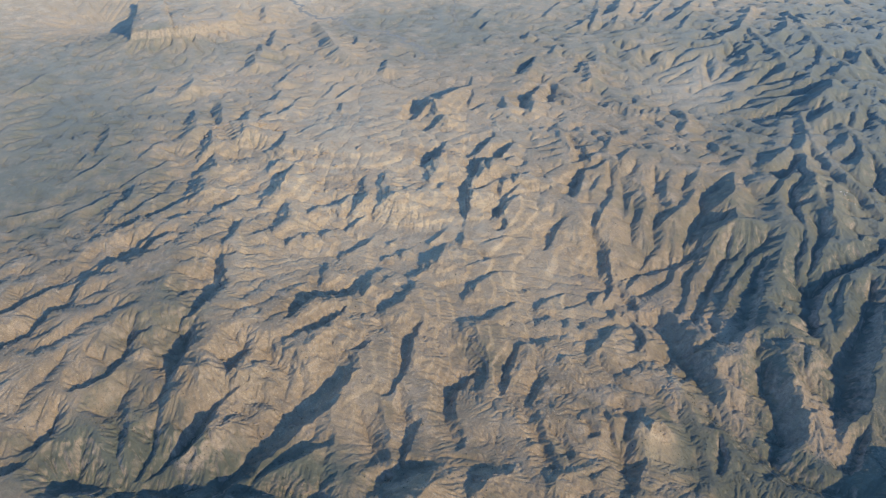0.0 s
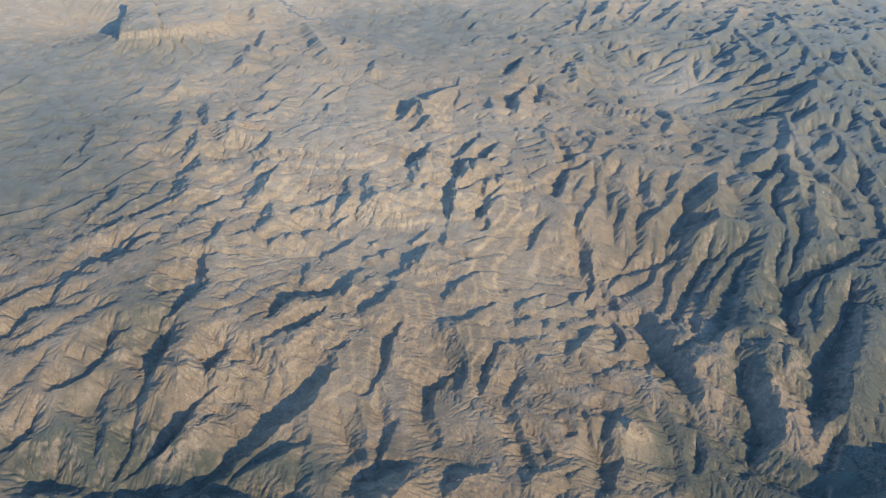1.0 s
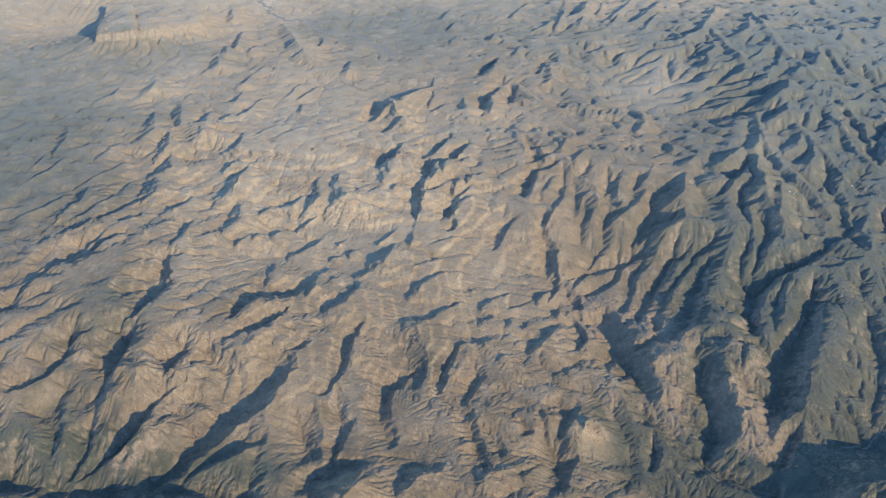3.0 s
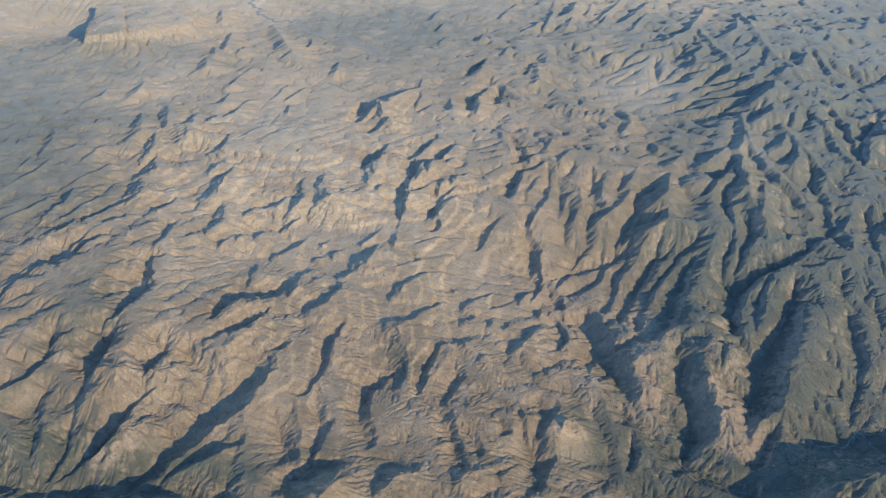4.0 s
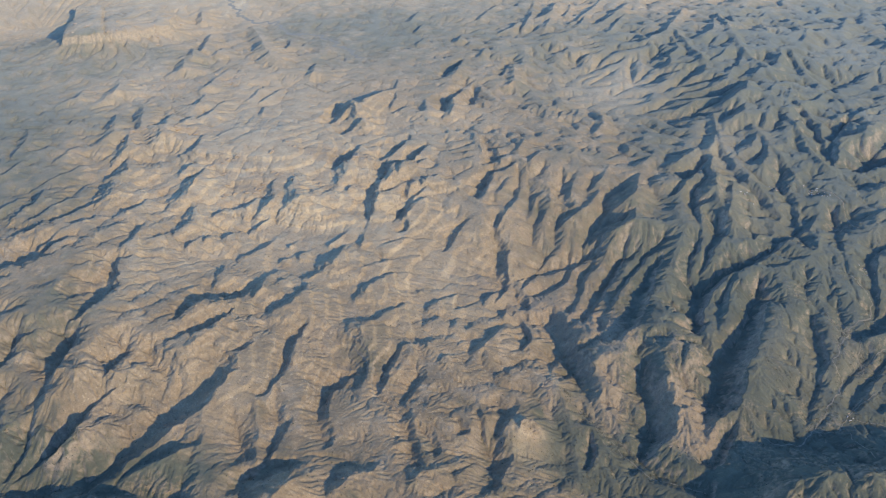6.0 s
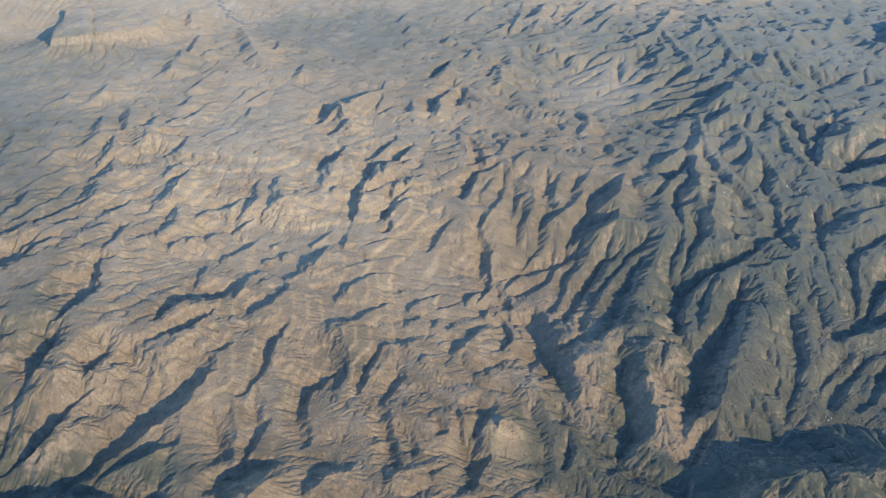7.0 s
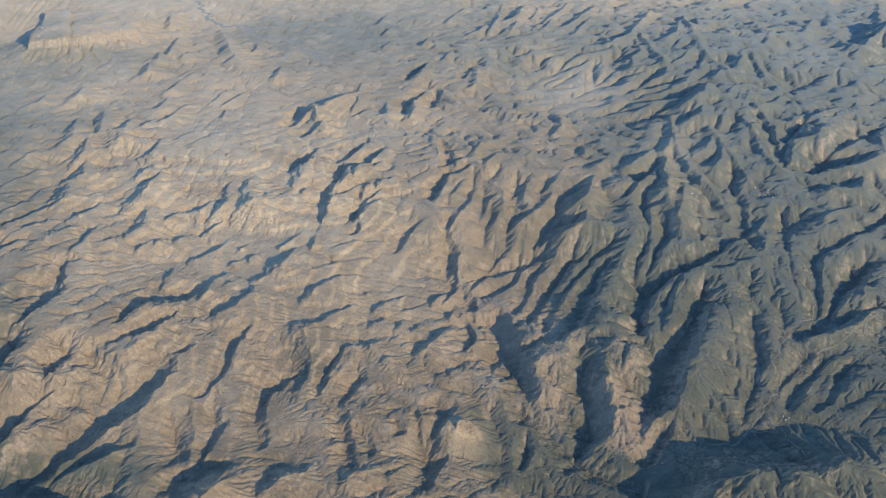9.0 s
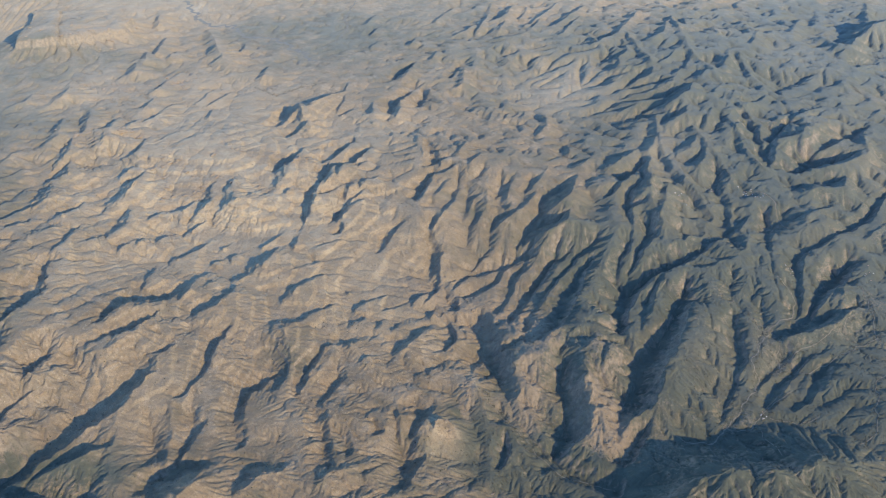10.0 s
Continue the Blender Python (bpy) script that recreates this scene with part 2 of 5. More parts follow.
ridge((-199.5, 1386, 2.17), (-208.8, 1363.3, 4.28))
ridge((-131.6, 1355.6, 2.78), (-136.3, 1326.9, 5.32))
ridge((-200.6, 1762.7, 2.55), (-209, 1719.2, 4.5))
ridge((-234.6, 1931.8, 2.62), (-247.2, 1859.6, 7.88), (-268, 1854.5, 4.35))
ridge((-210.7, 1850.9, 1.72), (-219.7, 1808.5, 4.8))
ridge((-384.6, 1651.4, 1.42), (-395.7, 1612.4, 3.9))
ridge((-516.1, 1722, 1.95), (-510, 1674.9, 5.78))
ridge((-453.5, 1170.4, 0.9), (-459.6, 1141.3, 3.15))
ridge((-354.5, 1206.2, 0.825), (-379.9, 1185.4, 2.33))
# tableland scarps
STOSS = (3, 34, 1.75)
ridge((-246.8, 1214.2, 2.9), (-246.7, 1158.7, 8.5), (-252.2, 1111.1, 15.2), (-273.2, 1113.9, 2.4))
ridge((-334, 1081.3, 4), (-324.8, 1040.6, 15.6), (-302.5, 1049.6, 4.8))
ridge((-300.7, 1061.7, 2.9), (-296.8, 1028.1, 13.3), (-303, 1000.7, 25.9), (-334.8, 1047.9, 10))
ridge((-365.9, 1062.6, 4.1), (-350.6, 1019, 12.6), (-353.4, 996.7, 15.8), (-372, 1008.1, 3.8))
ridge((-383.9, 1016.6, 2.4), (-391.9, 984, 9.7), (-410.5, 981.1, 2.7))
ridge((-423.9, 980.2, 4.2), (-428.6, 956.1, 10.4), (-436.5, 945.3, 6.2))
ridge((-339.9, 998.9, 2.9), (-346.6, 966.9, 4.8), (-360.3, 937.1, 7.1))
ridge((-384.2, 931.7, 3), (-395.1, 908.2, 9.9), (-404.3, 906.6, 4))
ridge((-419.9, 913.3, 3.1), (-418.6, 888.7, 12))
ridge((-324.5, 917.7, 3.7), (-330.4, 892.6, 4.8), (-351.5, 863.5, 7.3))
ridge((-218.2, 953.4, 2.6), (-229.4, 921.6, 4.1), (-239.5, 908.2, 4.8))
ridge((-285.2, 916.6, 1), (-293.6, 899.6, 4.4))
ridge((-214.3, 910.5, 3.3), (-212.3, 881.4, 11.5), (-218.5, 851.6, 16.8), (-229.4, 867, 1.9))
ridge((-191.3, 951.9, 1.6), (-189.3, 916, 5.7))
ridge((-258.7, 896.1, 0.9), (-270.7, 876.2, 5.2))
ridge((-281.7, 884.8, 1), (-297, 862.9, 4.5))
ridge((-85.5, 950.2, 0.8), (-128, 940.1, 2), (-159.1, 915.3, 4.8))
ridge((-168.1, 1248.9, 2.3), (-178.8, 1211.9, 3.6), (-199.1, 1175.5, 4.6))
ridge((-158.5, 1175.7, 3.8), (-158.3, 1122.1, 17.9), (-172, 1128.3, 7.3))
ridge((-178.9, 1155.3, 6), (-172.1, 1095.7, 15), (-188.6, 1106.8, 3.2))
ridge((-128.8, 1227.4, 3.3), (-137.5, 1195.1, 5.3), (-152.2, 1181.5, 4.3))
ridge((-123.2, 1176.5, 2.7), (-135.7, 1153.5, 7.2))
ridge((-115, 1146.2, 3.5), (-113.2, 1101.1, 13.8), (-125.2, 1105.6, 5.2))
ridge((-126.8, 1119, 2.6), (-134.2, 1084, 12.1), (-146.8, 1085.3, 5.2))
ridge((-190.3, 1087.2, 5.8), (-181.1, 1030.5, 14.1), (-183.8, 999.6, 7.3), (-185.3, 986, 5.6))
ridge((-105.9, 1060.3, 2.5), (-120.5, 1024.4, 8.3), (-134.5, 990.9, 9.9), (-141.9, 978.5, 4.9))
ridge((-110.6, 1017.7, 3.3), (-123.7, 976.2, 6.5))
ridge((-234.1, 1087.9, 1), (-237.1, 1054.9, 7.3))
# northern foothills
STOSS = (2.4, 14, 2.5)
ridge((-113.6, 1778.1, 2.8), (-114.3, 1733.5, 5.44))
ridge((-95.7, 1626, 3.06), (-102.3, 1546.4, 8.67), (-120.9, 1552.5, 1.87))
ridge((-48.4, 1692.1, 2.04), (-56.2, 1641.7, 5.1))
ridge((5.6, 1611.6, 1.95), (-11.4, 1559.3, 3.82), (-34.2, 1527.8, 2.38))
ridge((18.5, 1588.6, 2.38), (25.3, 1509.3, 11), (2.7, 1492.3, 4.59))
ridge((-100.2, 1447.7, 3.82), (-92.3, 1389.5, 10.1), (-100.1, 1350.8, 7.31))
ridge((-57.6, 1456.3, 2.38), (-48.8, 1420.9, 5.52), (-54.7, 1404.5, 4.59))
ridge((-29.8, 1435.5, 1.36), (-36.7, 1409.3, 3.65))
ridge((-52.3, 1487, 1.44), (-12.2, 1424.5, 1.36), (45.1, 1385.8, 1.27), (110.9, 1354.6, 0.68))
ridge((198.2, 1397.7, 5.02), (198.4, 1338.2, 6.88), (183, 1308.7, 2.98))
ridge((119.5, 2011.8, 5.44), (94.6, 1891.3, 11), (60.5, 1872.1, 5.27))
ridge((61.4, 2023.2, 2.21), (53.5, 1891.2, 5.95), (33.5, 1813.2, 5.18))
ridge((156.3, 2007.2, 1.61), (140.2, 1900.4, 4.17))
ridge((237.7, 2032.3, 2.63), (194.4, 1925.9, 4.25), (148.8, 1838.1, 3.65))
ridge((300.6, 2009.3, 2.98), (261.1, 1905.7, 9.35), (215.8, 1840.4, 5.78))
ridge((40.1, 1889.7, 1.19), (6.4, 1811.4, 6.12), (-26.4, 1790, 2.63))
ridge((168, 1808.5, 1.53), (120.1, 1768, 2.46), (80.5, 1751.1, 2.46))
ridge((212.6, 1780.8, 1.44), (165.4, 1754.3, 1.95))
ridge((-34, 1997.5, 2.38), (-72, 1878.5, 5.61))
ridge((54, 1414.7, 1.19), (40.7, 1358.1, 2.04))
ridge((68.7, 1414.7, 1.27), (55, 1358, 2.04))
ridge((83.5, 1417.8, 1.27), (69.3, 1360.8, 2.04))
ridge((98.2, 1418.3, 1.27), (83.5, 1361, 2.04))
ridge((112.9, 1418.8, 1.27), (97.8, 1361.4, 2.04))
ridge((127.7, 1422, 1.19), (112.2, 1364.5, 2.04))
ridge((142.4, 1422.3, 1.19), (126.4, 1364.9, 2.04))
ridge((157.1, 1422.3, 1.19), (140.7, 1365.2, 2.04))
# north-eastern range
STOSS = (2.4, 14, 2.5)
ridge((436.8, 1970.1, 1.87), (396.6, 1853.1, 5.52), (358, 1767, 6.46), (322.2, 1729.5, 5.1), (302.1, 1713.4, 3.74))
ridge((497.9, 1895.1, 2.12), (470.5, 1782.8, 5.87), (439.6, 1728.5, 4.93), (418.3, 1705.9, 2.04))
ridge((375.3, 1746.6, 1.7), (381.1, 1666.3, 5.78), (355.2, 1646.7, 4.17))
ridge((386.2, 1780.2, 2.63), (406.5, 1671.4, 3.06), (429.3, 1594.7, 3.82), (422.5, 1572, 3.06))
ridge((502.7, 1702.3, 2.04), (472.2, 1645.6, 6.21), (442.7, 1606.5, 3.82))
ridge((356, 1647.2, 1.1), (359.7, 1596.5, 7.57), (336.5, 1586.6, 3.74))
ridge((443, 1571.4, 2.29), (410, 1547, 5.61), (380.4, 1532, 4.33), (371.2, 1539, 0.68))
ridge((523.2, 1655.8, 1.53), (491.7, 1591, 3.57))
ridge((478.2, 1579.5, 2.98), (453, 1508.8, 6.63), (428.4, 1490.4, 5.87))
ridge((502.9, 1531, 2.12), (479.3, 1452.7, 9.43), (444.4, 1413.1, 12.8), (427.9, 1419.1, 2.55))
ridge((484.5, 1438.9, 1.7), (457, 1365.8, 10), (423.6, 1344.5, 6.71), (406.2, 1351.8, 1.61))
ridge((601.7, 1683.1, 1.53), (590.9, 1633.5, 7.39))
ridge((534.1, 1571.5, 2.12), (513.4, 1533.9, 5.7))
ridge((547.1, 1501.7, 0.935), (523.9, 1449.4, 2.04))
ridge((561.8, 1492.7, 0.68), (538.7, 1433.9, 1.36))
ridge((579.4, 1496.3, 0.68), (555.7, 1434.2, 1.61))
ridge((597, 1499.7, 0.935), (570.6, 1434.9, 2.04))
ridge((609.6, 1641.7, 1.53), (626.3, 1568, 2.04), (652.7, 1499.4, 2.04), (694.9, 1491, 1.27), (729.6, 1471, 1.27))
ridge((643.1, 1485.2, 1.27), (612, 1441.3, 4.59), (571.4, 1410, 5.18), (541.6, 1391.6, 3.31))
ridge((588.4, 1409.7, 1.61), (559.1, 1343.1, 6.21), (542.5, 1330.9, 3.15))
ridge((512.1, 1395.3, 1.61), (493, 1336.2, 5.1))
ridge((709.4, 1843.1, 1.53), (663.7, 1736, 4.5))
ridge((719.6, 1943.5, 1.19), (671.6, 1849.8, 2.63))
ridge((675.4, 1956.5, 1.27), (633.2, 1876.5, 2.04))
ridge((638.6, 1973.5, 1.27), (594.2, 1880.2, 2.46))
ridge((839.4, 1975.9, 1.78), (785.6, 1858.7, 3.82))
# broken hills below the foothills
STOSS = (2.2, 14, 2.4)
ridge((-44, 1279.2, 1.4), (-30.8, 1224.1, 4.8), (-26.3, 1195.5, 3.3))
ridge((-0.9, 1249.2, 1.1), (-7.1, 1215.4, 3.8))
ridge((50.5, 1247.3, 1.7), (40.1, 1207.9, 6.3))
ridge((20.8, 1195.6, 1.7), (8.1, 1175.7, 5.5), (-13, 1164, 4.6))
ridge((36.1, 1172.7, 1.2), (21.8, 1148, 4.5), (-2.1, 1141.3, 2.7))
ridge((-6.9, 1141.9, 2.3), (-7.9, 1096.2, 5.3), (-17.6, 1066.4, 4.4))
ridge((85.8, 1212.5, 1.8), (67.2, 1178, 5.3), (60.4, 1159, 5.2))
ridge((142, 1227.3, 1.2), (130.7, 1206.7, 2.6))
ridge((32.1, 1131.9, 1.8), (13.8, 1100.9, 3.4), (5, 1083.7, 4.4))
ridge((46.9, 1107.1, 1.7), (42.7, 1073.6, 4.2), (25.3, 1036.6, 4.2), (13, 1000.9, 4.1))
ridge((70.9, 1081.9, 1.1), (66.4, 1043.9, 3.3), (62.1, 1031.3, 2.4))
ridge((132.5, 1119.7, 2), (129, 1083.5, 5.6))
ridge((141, 1091.5, 1.6), (132.3, 1058.5, 3.9))
ridge((99, 1100.4, 1.1), (93.9, 1068, 3.3))
ridge((174.3, 1103.6, 1.9), (162.4, 1065.8, 6.2), (129.2, 1032.7, 7.7), (113.4, 1017.1, 3.9))
ridge((199.1, 1184.8, 1.6), (180.7, 1134.6, 3.2), (165.1, 1109.2, 2.4))
ridge((275.5, 1213.4, 2.4), (251.9, 1184.5, 6.2), (242.3, 1179.9, 3.2))
ridge((231.9, 1272, 1.7), (238.2, 1242, 5.8))
ridge((-8.9, 993.4, 1.7), (5.6, 968.7, 2.4))
ridge((-57.5, 983.5, 1.7), (-67.4, 944.3, 2.5), (-74.7, 929.2, 2.1))
ridge((28, 962.3, 1.5), (19.9, 939, 3.2))
ridge((-60.7, 1082.2, 1.8), (-71.1, 1036.8, 4.5))
ridge((94.1, 1064.3, 1.1), (84.7, 1027.1, 3.2))
ridge((113.1, 1095.3, 1.1), (107.7, 1063.1, 3.2))
# dark peak and its spurs
STOSS = (2, 10, 2.2)
ridge((249.1, 1153.3, 3.02), (234.7, 1086.4, 14.1), (218.6, 1064.8, 16.3), (205.4, 1093.2, 5.18))
ridge((231.6, 1071.1, 2.95), (226.3, 1010.7, 19), (195.8, 995.2, 15.8), (171.9, 996.3, 7.2))
# eastern range
STOSS = (2.3, 14, 2.2)
ridge((407.4, 1358.3, 2), (393, 1274, 9.4), (375.5, 1238.3, 8.3))
ridge((366, 1259.6, 1.1), (331.9, 1212.1, 11.6), (304.1, 1179.8, 8.3), (294.3, 1169.8, 3.2))
ridge((367.5, 1211.1, 3.1), (344.4, 1145.2, 17.2), (304.1, 1127.9, 19.9), (283.3, 1127.9, 7.6))
ridge((474.4, 1313.8, 3.1), (454.3, 1256.6, 9.4), (422.9, 1227.9, 5))
ridge((495.6, 1296.1, 2.5), (474.7, 1230.6, 9.7), (456.9, 1193.1, 12), (435.8, 1195.1, 4.8))
ridge((547.1, 1306.3, 2), (552.8, 1251.3, 3.2), (567, 1199, 5.4), (578.1, 1186.4, 3.5))
ridge((600.8, 1288.2, 1.9), (593.4, 1226.7, 3.6))
# western valleys
STOSS = (2.2, 14, 2)
ridge((-339.7, 756.4, 1.6), (-359.3, 727.5, 13.3), (-369.1, 711.2, 11.8))
# central cuestas
STOSS = (3, 34, 1.75)
ridge((-373.5, 832.4, 2.2), (-364.3, 799.4, 8.2), (-366.4, 787.9, 7.1))
ridge((-319.4, 781.3, 3.4), (-318.7, 755.4, 9.6), (-334.3, 742.6, 8.6), (-351.1, 724.9, 11.8), (-365.4, 728.5, 2.5))
ridge((-296.8, 836.7, 3.5), (-303.6, 811.7, 6.3), (-299.5, 777.4, 13.6), (-312.1, 783.2, 2.9))
ridge((-271.9, 828.8, 2.5), (-282.4, 808.1, 6.8), (-292.3, 791.2, 6.8))
ridge((-236.2, 871.3, 0.9), (-233.8, 835.5, 7.2), (-245.2, 820.9, 6.7))
ridge((-245.9, 821.9, 1.1), (-240.2, 783.8, 11.3), (-248, 768.3, 12.8), (-254.3, 747.6, 14.3), (-266, 732.4, 11.2))
ridge((-102.8, 910.3, 1.3), (-142.3, 887.6, 1.7), (-171.5, 861.5, 6.3), (-191.8, 837.9, 7.9), (-206.8, 830.2, 4.8))
ridge((-114.4, 866.7, 1.3), (-136.5, 848.1, 4.6), (-149.2, 825.7, 9.4), (-161.6, 804.5, 11.1), (-171, 789.5, 6.9))
ridge((-107, 796.5, 4.3), (-124.4, 765.2, 10), (-137.2, 748.3, 7.3), (-153.2, 720.1, 14.3), (-143.6, 697.6, 12.5), (-131.5, 666.7, 6), (-138.1, 629.9, 4))
ridge((-330.2, 726.8, 3.4), (-327.6, 702.8, 10.1), (-332.7, 680.2, 11), (-344.5, 668.7, 6.1))
ridge((-231, 693.3, 2.8), (-225.3, 657.4, 8.8))
ridge((-201.4, 684.7, 0.8), (-194.2, 665.9, 3.6))
ridge((-295.4, 729.3, 0.9), (-298.5, 718.5, 4.9))
ridge((-205.7, 746.7, 0.8), (-210.6, 736.1, 6))
ridge((-66.4, 722.3, 1.1), (-87.1, 709.7, 5), (-97.6, 705.1, 3.3))
ridge((-82.7, 841.9, 0.8), (-89.6, 830.3, 3.5))
# cuestas beside the gorge
STOSS = (3, 34, 1.75)
ridge((-34, 842.6, 0.7), (-56.4, 819.6, 3.9), (-65.1, 801, 7))
ridge((-4.6, 826.4, 0.7), (-27.6, 808.1, 2), (-46.4, 795.3, 1.1))
ridge((-54.1, 793.6, 0.7), (-59.8, 770.7, 3.9), (-70.2, 759.4, 3.4))
ridge((-32.4, 787.3, 1.1), (-35.8, 758.2, 5.3))
ridge((-6.4, 783, 1.1), (-16.7, 757.8, 5.2))
ridge((32.6, 777.3, 2.5), (17.8, 749.4, 6.3), (7.3, 725.3, 8.6), (-3.2, 720.2, 3.2))
ridge((-48.9, 734.2, 1.1), (-65.8, 715.6, 7.2))
ridge((-24.6, 709, 0.7), (-38.1, 692.5, 6.3))
ridge((60, 713, 1), (45.2, 695.2, 4.7))
ridge((41.7, 703.3, 1), (31, 681.9, 4.6))
# gorge walls
STOSS = (2, 10, 0.8)
ridge((28.3, 947.4, 3.7), (33.5, 916.3, 4.5), (32.9, 871.3, 4.8), (22.8, 840.1, 6.8))
ridge((18.3, 862.9, 2.8), (9.2, 836.2, 6.6))
ridge((35.4, 836.6, 2.8), (31.6, 811.8, 6.6))
ridge((66.2, 863.7, 3.4), (68.8, 832.2, 9), (55.8, 831.6, 1.5))
ridge((47.8, 823.5, 1.1), (39.7, 809.7, 5.3))
ridge((59.8, 807.3, 2), (71.1, 770.8, 5.2), (63.3, 745.3, 6.2))
# near western ravines
STOSS = (2, 12, 1.75)
# near slopes
STOSS = (2.4, 18, 2)
ridge((-251.2, 580.3, 1.2), (-230.9, 532.2, 4.2))
ridge((-248.6, 524.9, 1.2), (-233.9, 493.7, 5.4))
ridge((-163.6, 509.4, 1), (-171.4, 491.5, 7.5), (-175.1, 470.7, 19.3), (-186.3, 452, 20.8))
ridge((-92.5, 521.2, 0.9), (-98.6, 501.1, 6.5), (-121, 490.4, 11.1), (-135.2, 470.4, 11.7))
ridge((-45.4, 518.2, 0.9), (-46.5, 499.1, 6.1))
ridge((-245.2, 634.4, 0.8), (-236, 580.1, 3.5))
ridge((-15.5, 535.3, 0.9), (-29.9, 517.6, 5.1), (-47.6, 510.4, 0.9))
ridge((3.7, 531.4, 0.9), (-4.9, 515.6, 4.2))
ridge((41.1, 550.8, 1.2), (34.9, 531.1, 4.3))
# far eastern slopes
STOSS = (2, 14, 2.4)
ridge((504.8, 620.3, 3.3), (490.2, 591.1, 5.4), (461.3, 568.4, 7.6), (423.3, 559.5, 6.9), (392.2, 553.2, 5.5), (361.1, 547, 4.4))
ridge((510.7, 565.9, 1), (497.3, 545.4, 4.3))
ridge((536.4, 745.8, 0.9), (519.3, 707.2, 5.5), (495.5, 681.5, 3.2))
ridge((629.4, 919.8, 1.7), (602.7, 853.3, 9.7), (558, 812.5, 9.6), (518.6, 796.6, 6.8))
ridge((742.4, 1462.2, 1.6), (688.5, 1416, 7), (635.6, 1374.5, 4.9))
ridge((782.5, 1337, 2.9), (755.7, 1251.7, 15), (690.3, 1208.8, 15), (652.6, 1200.4, 8.6))
ridge((711.8, 1200.7, 2.7), (688.8, 1153, 16.1), (625.4, 1131.5, 11.5))
ridge((706.9, 1363, 1.5), (658.4, 1307.6, 9.5), (614.5, 1284.3, 6.4))
ridge((861.6, 1472.6, 1.5), (838.1, 1438.9, 3.7))
ridge((1049.9, 2127.7, 2.8), (1008.2, 1970, 8.6), (878.1, 1738.1, 19.4), (846.4, 1809.8, 11.4))
ridge((762.9, 1179.1, 1.6), (703.1, 1107.2, 3.1), (653.4, 1058, 2.5))
ridge((697.6, 1147.7, 1.2), (645.4, 1093.5, 3.2), (601.7, 1060.7, 2.5))
ridge((734.3, 1069, 1.1), (683.7, 1016.9, 2.9))
# far western slopes
STOSS = (2.4, 16, 2.1)
ridge((-1129.1, 1414.1, 3.9), (-1121, 1358.9, 7.8), (-1133.7, 1317.4, 6.4))
ridge((-758.7, 969.5, 1.9), (-775.7, 929.5, 4.3), (-799.5, 903.9, 4.5))
ridge((-833.8, 930.5, 2), (-871.1, 898.8, 5.4), (-891.8, 885.2, 4))
ridge((-822.2, 1078.5, 3.4), (-829, 1033.1, 4.1), (-846.3, 1007.5, 2.2))
ridge((-1069.6, 1328.2, 3), (-1071.5, 1301.4, 5.3))
# spines of the eastern ranges
STOSS = (3, 5, 2.8)
ridge((406.6, 1386.8, 3.7), (400.8, 1273.7, 8.7), (415.4, 1190.4, 6.6), (441.9, 1132.3, 4.4), (461.6, 1059.5, 2.9))
ridge((471.9, 1329.1, 4.9), (486.9, 1255, 7.9), (501.9, 1197.5, 4.4), (515.9, 1138, 2.4))
ridge((25, 1230, 2.8), (60.7, 1137.6, 3.1), (94.1, 1104.1, 3), (121.4, 1052.9, 2.2))
ridge((-52.9, 1494.7, 4), (-6.4, 1419.7, 3.8), (44.9, 1380.2, 3.6), (110, 1335, 3), (170.1, 1272.1, 2.4), (226.8, 1218.8, 1.5))
ridge((509.2, 1918.9, 3.2), (514.1, 1675.2, 5.8), (541.1, 1580.1, 4.7), (557.9, 1525.5, 2.3))
ridge((295, 1825.8, 3), (328, 1668, 3.6), (359.9, 1586.1, 2.6))
ridge((386.8, 1786.5, 4.7), (406.9, 1676.1, 5.2), (429, 1593.7, 5))
ridge((204.1, 1961, 2.2), (168.1, 1819.5, 4.2))
ridge((282.7, 1905.6, 5.2), (238.6, 1784.8, 3.9))
ridge((110, 1919.2, 5.6), (87.3, 1798.6, 4.3))
ridge((619.5, 1682.9, 3.2), (625.5, 1568, 4.5), (660.7, 1490.5, 3.5), (729.9, 1473.3, 2.7))
ridge((534.3, 1381.7, 3.4), (548.1, 1312.6, 3.3), (570, 1243.9, 2.5), (584, 1189.1, 1.8))
ridge((654.9, 1471.7, 2.8), (648.8, 1354.9, 3.2), (638.8, 1270.6, 2.4))
ridge((-56.6, 1089.5, 2.4), (-26.5, 1061.1, 2.4), (3.8, 1009.1, 1.9))
ridge((-166.2, 1364.5, 4.1), (-116.9, 1318.8, 3.9), (-80.8, 1276, 2.4))
# range above the near wash
STOSS = (2, 16, 1.5)
ridge((545.9, 624.1, 3), (521.9, 609, 16), (484.1, 574, 42), (458.6, 560.8, 36), (432.6, 553.6, 48), (413.4, 550.2, 38), (390.6, 553.7, 48), (362, 547.9, 36), (339.2, 524.5, 35), (319.7, 494.1, 27), (272.7, 471.2, 14), (220.7, 458.5, 5))
ridge((375.7, 1219.8, 10), (363.3, 1095.9, 29), (366.5, 1049.2, 22), (373, 1017.6, 12))
ridge((-224.2, 1470.9, 6), (-261, 1407.5, 16), (-291.4, 1361.6, 24), (-274.6, 1318.4, 21), (-252.4, 1290.3, 14))
ridge((1114.2, 1917, 40), (1031.7, 1911.2, 44), (979.7, 1876.3, 38), (927.9, 1824.8, 14))
ridge((480.9, 569.1, 40), (487, 554.9, 30), (497.3, 537.7, 15))
ridge((422.8, 554.1, 40), (412.8, 530, 34), (402.2, 504, 30))
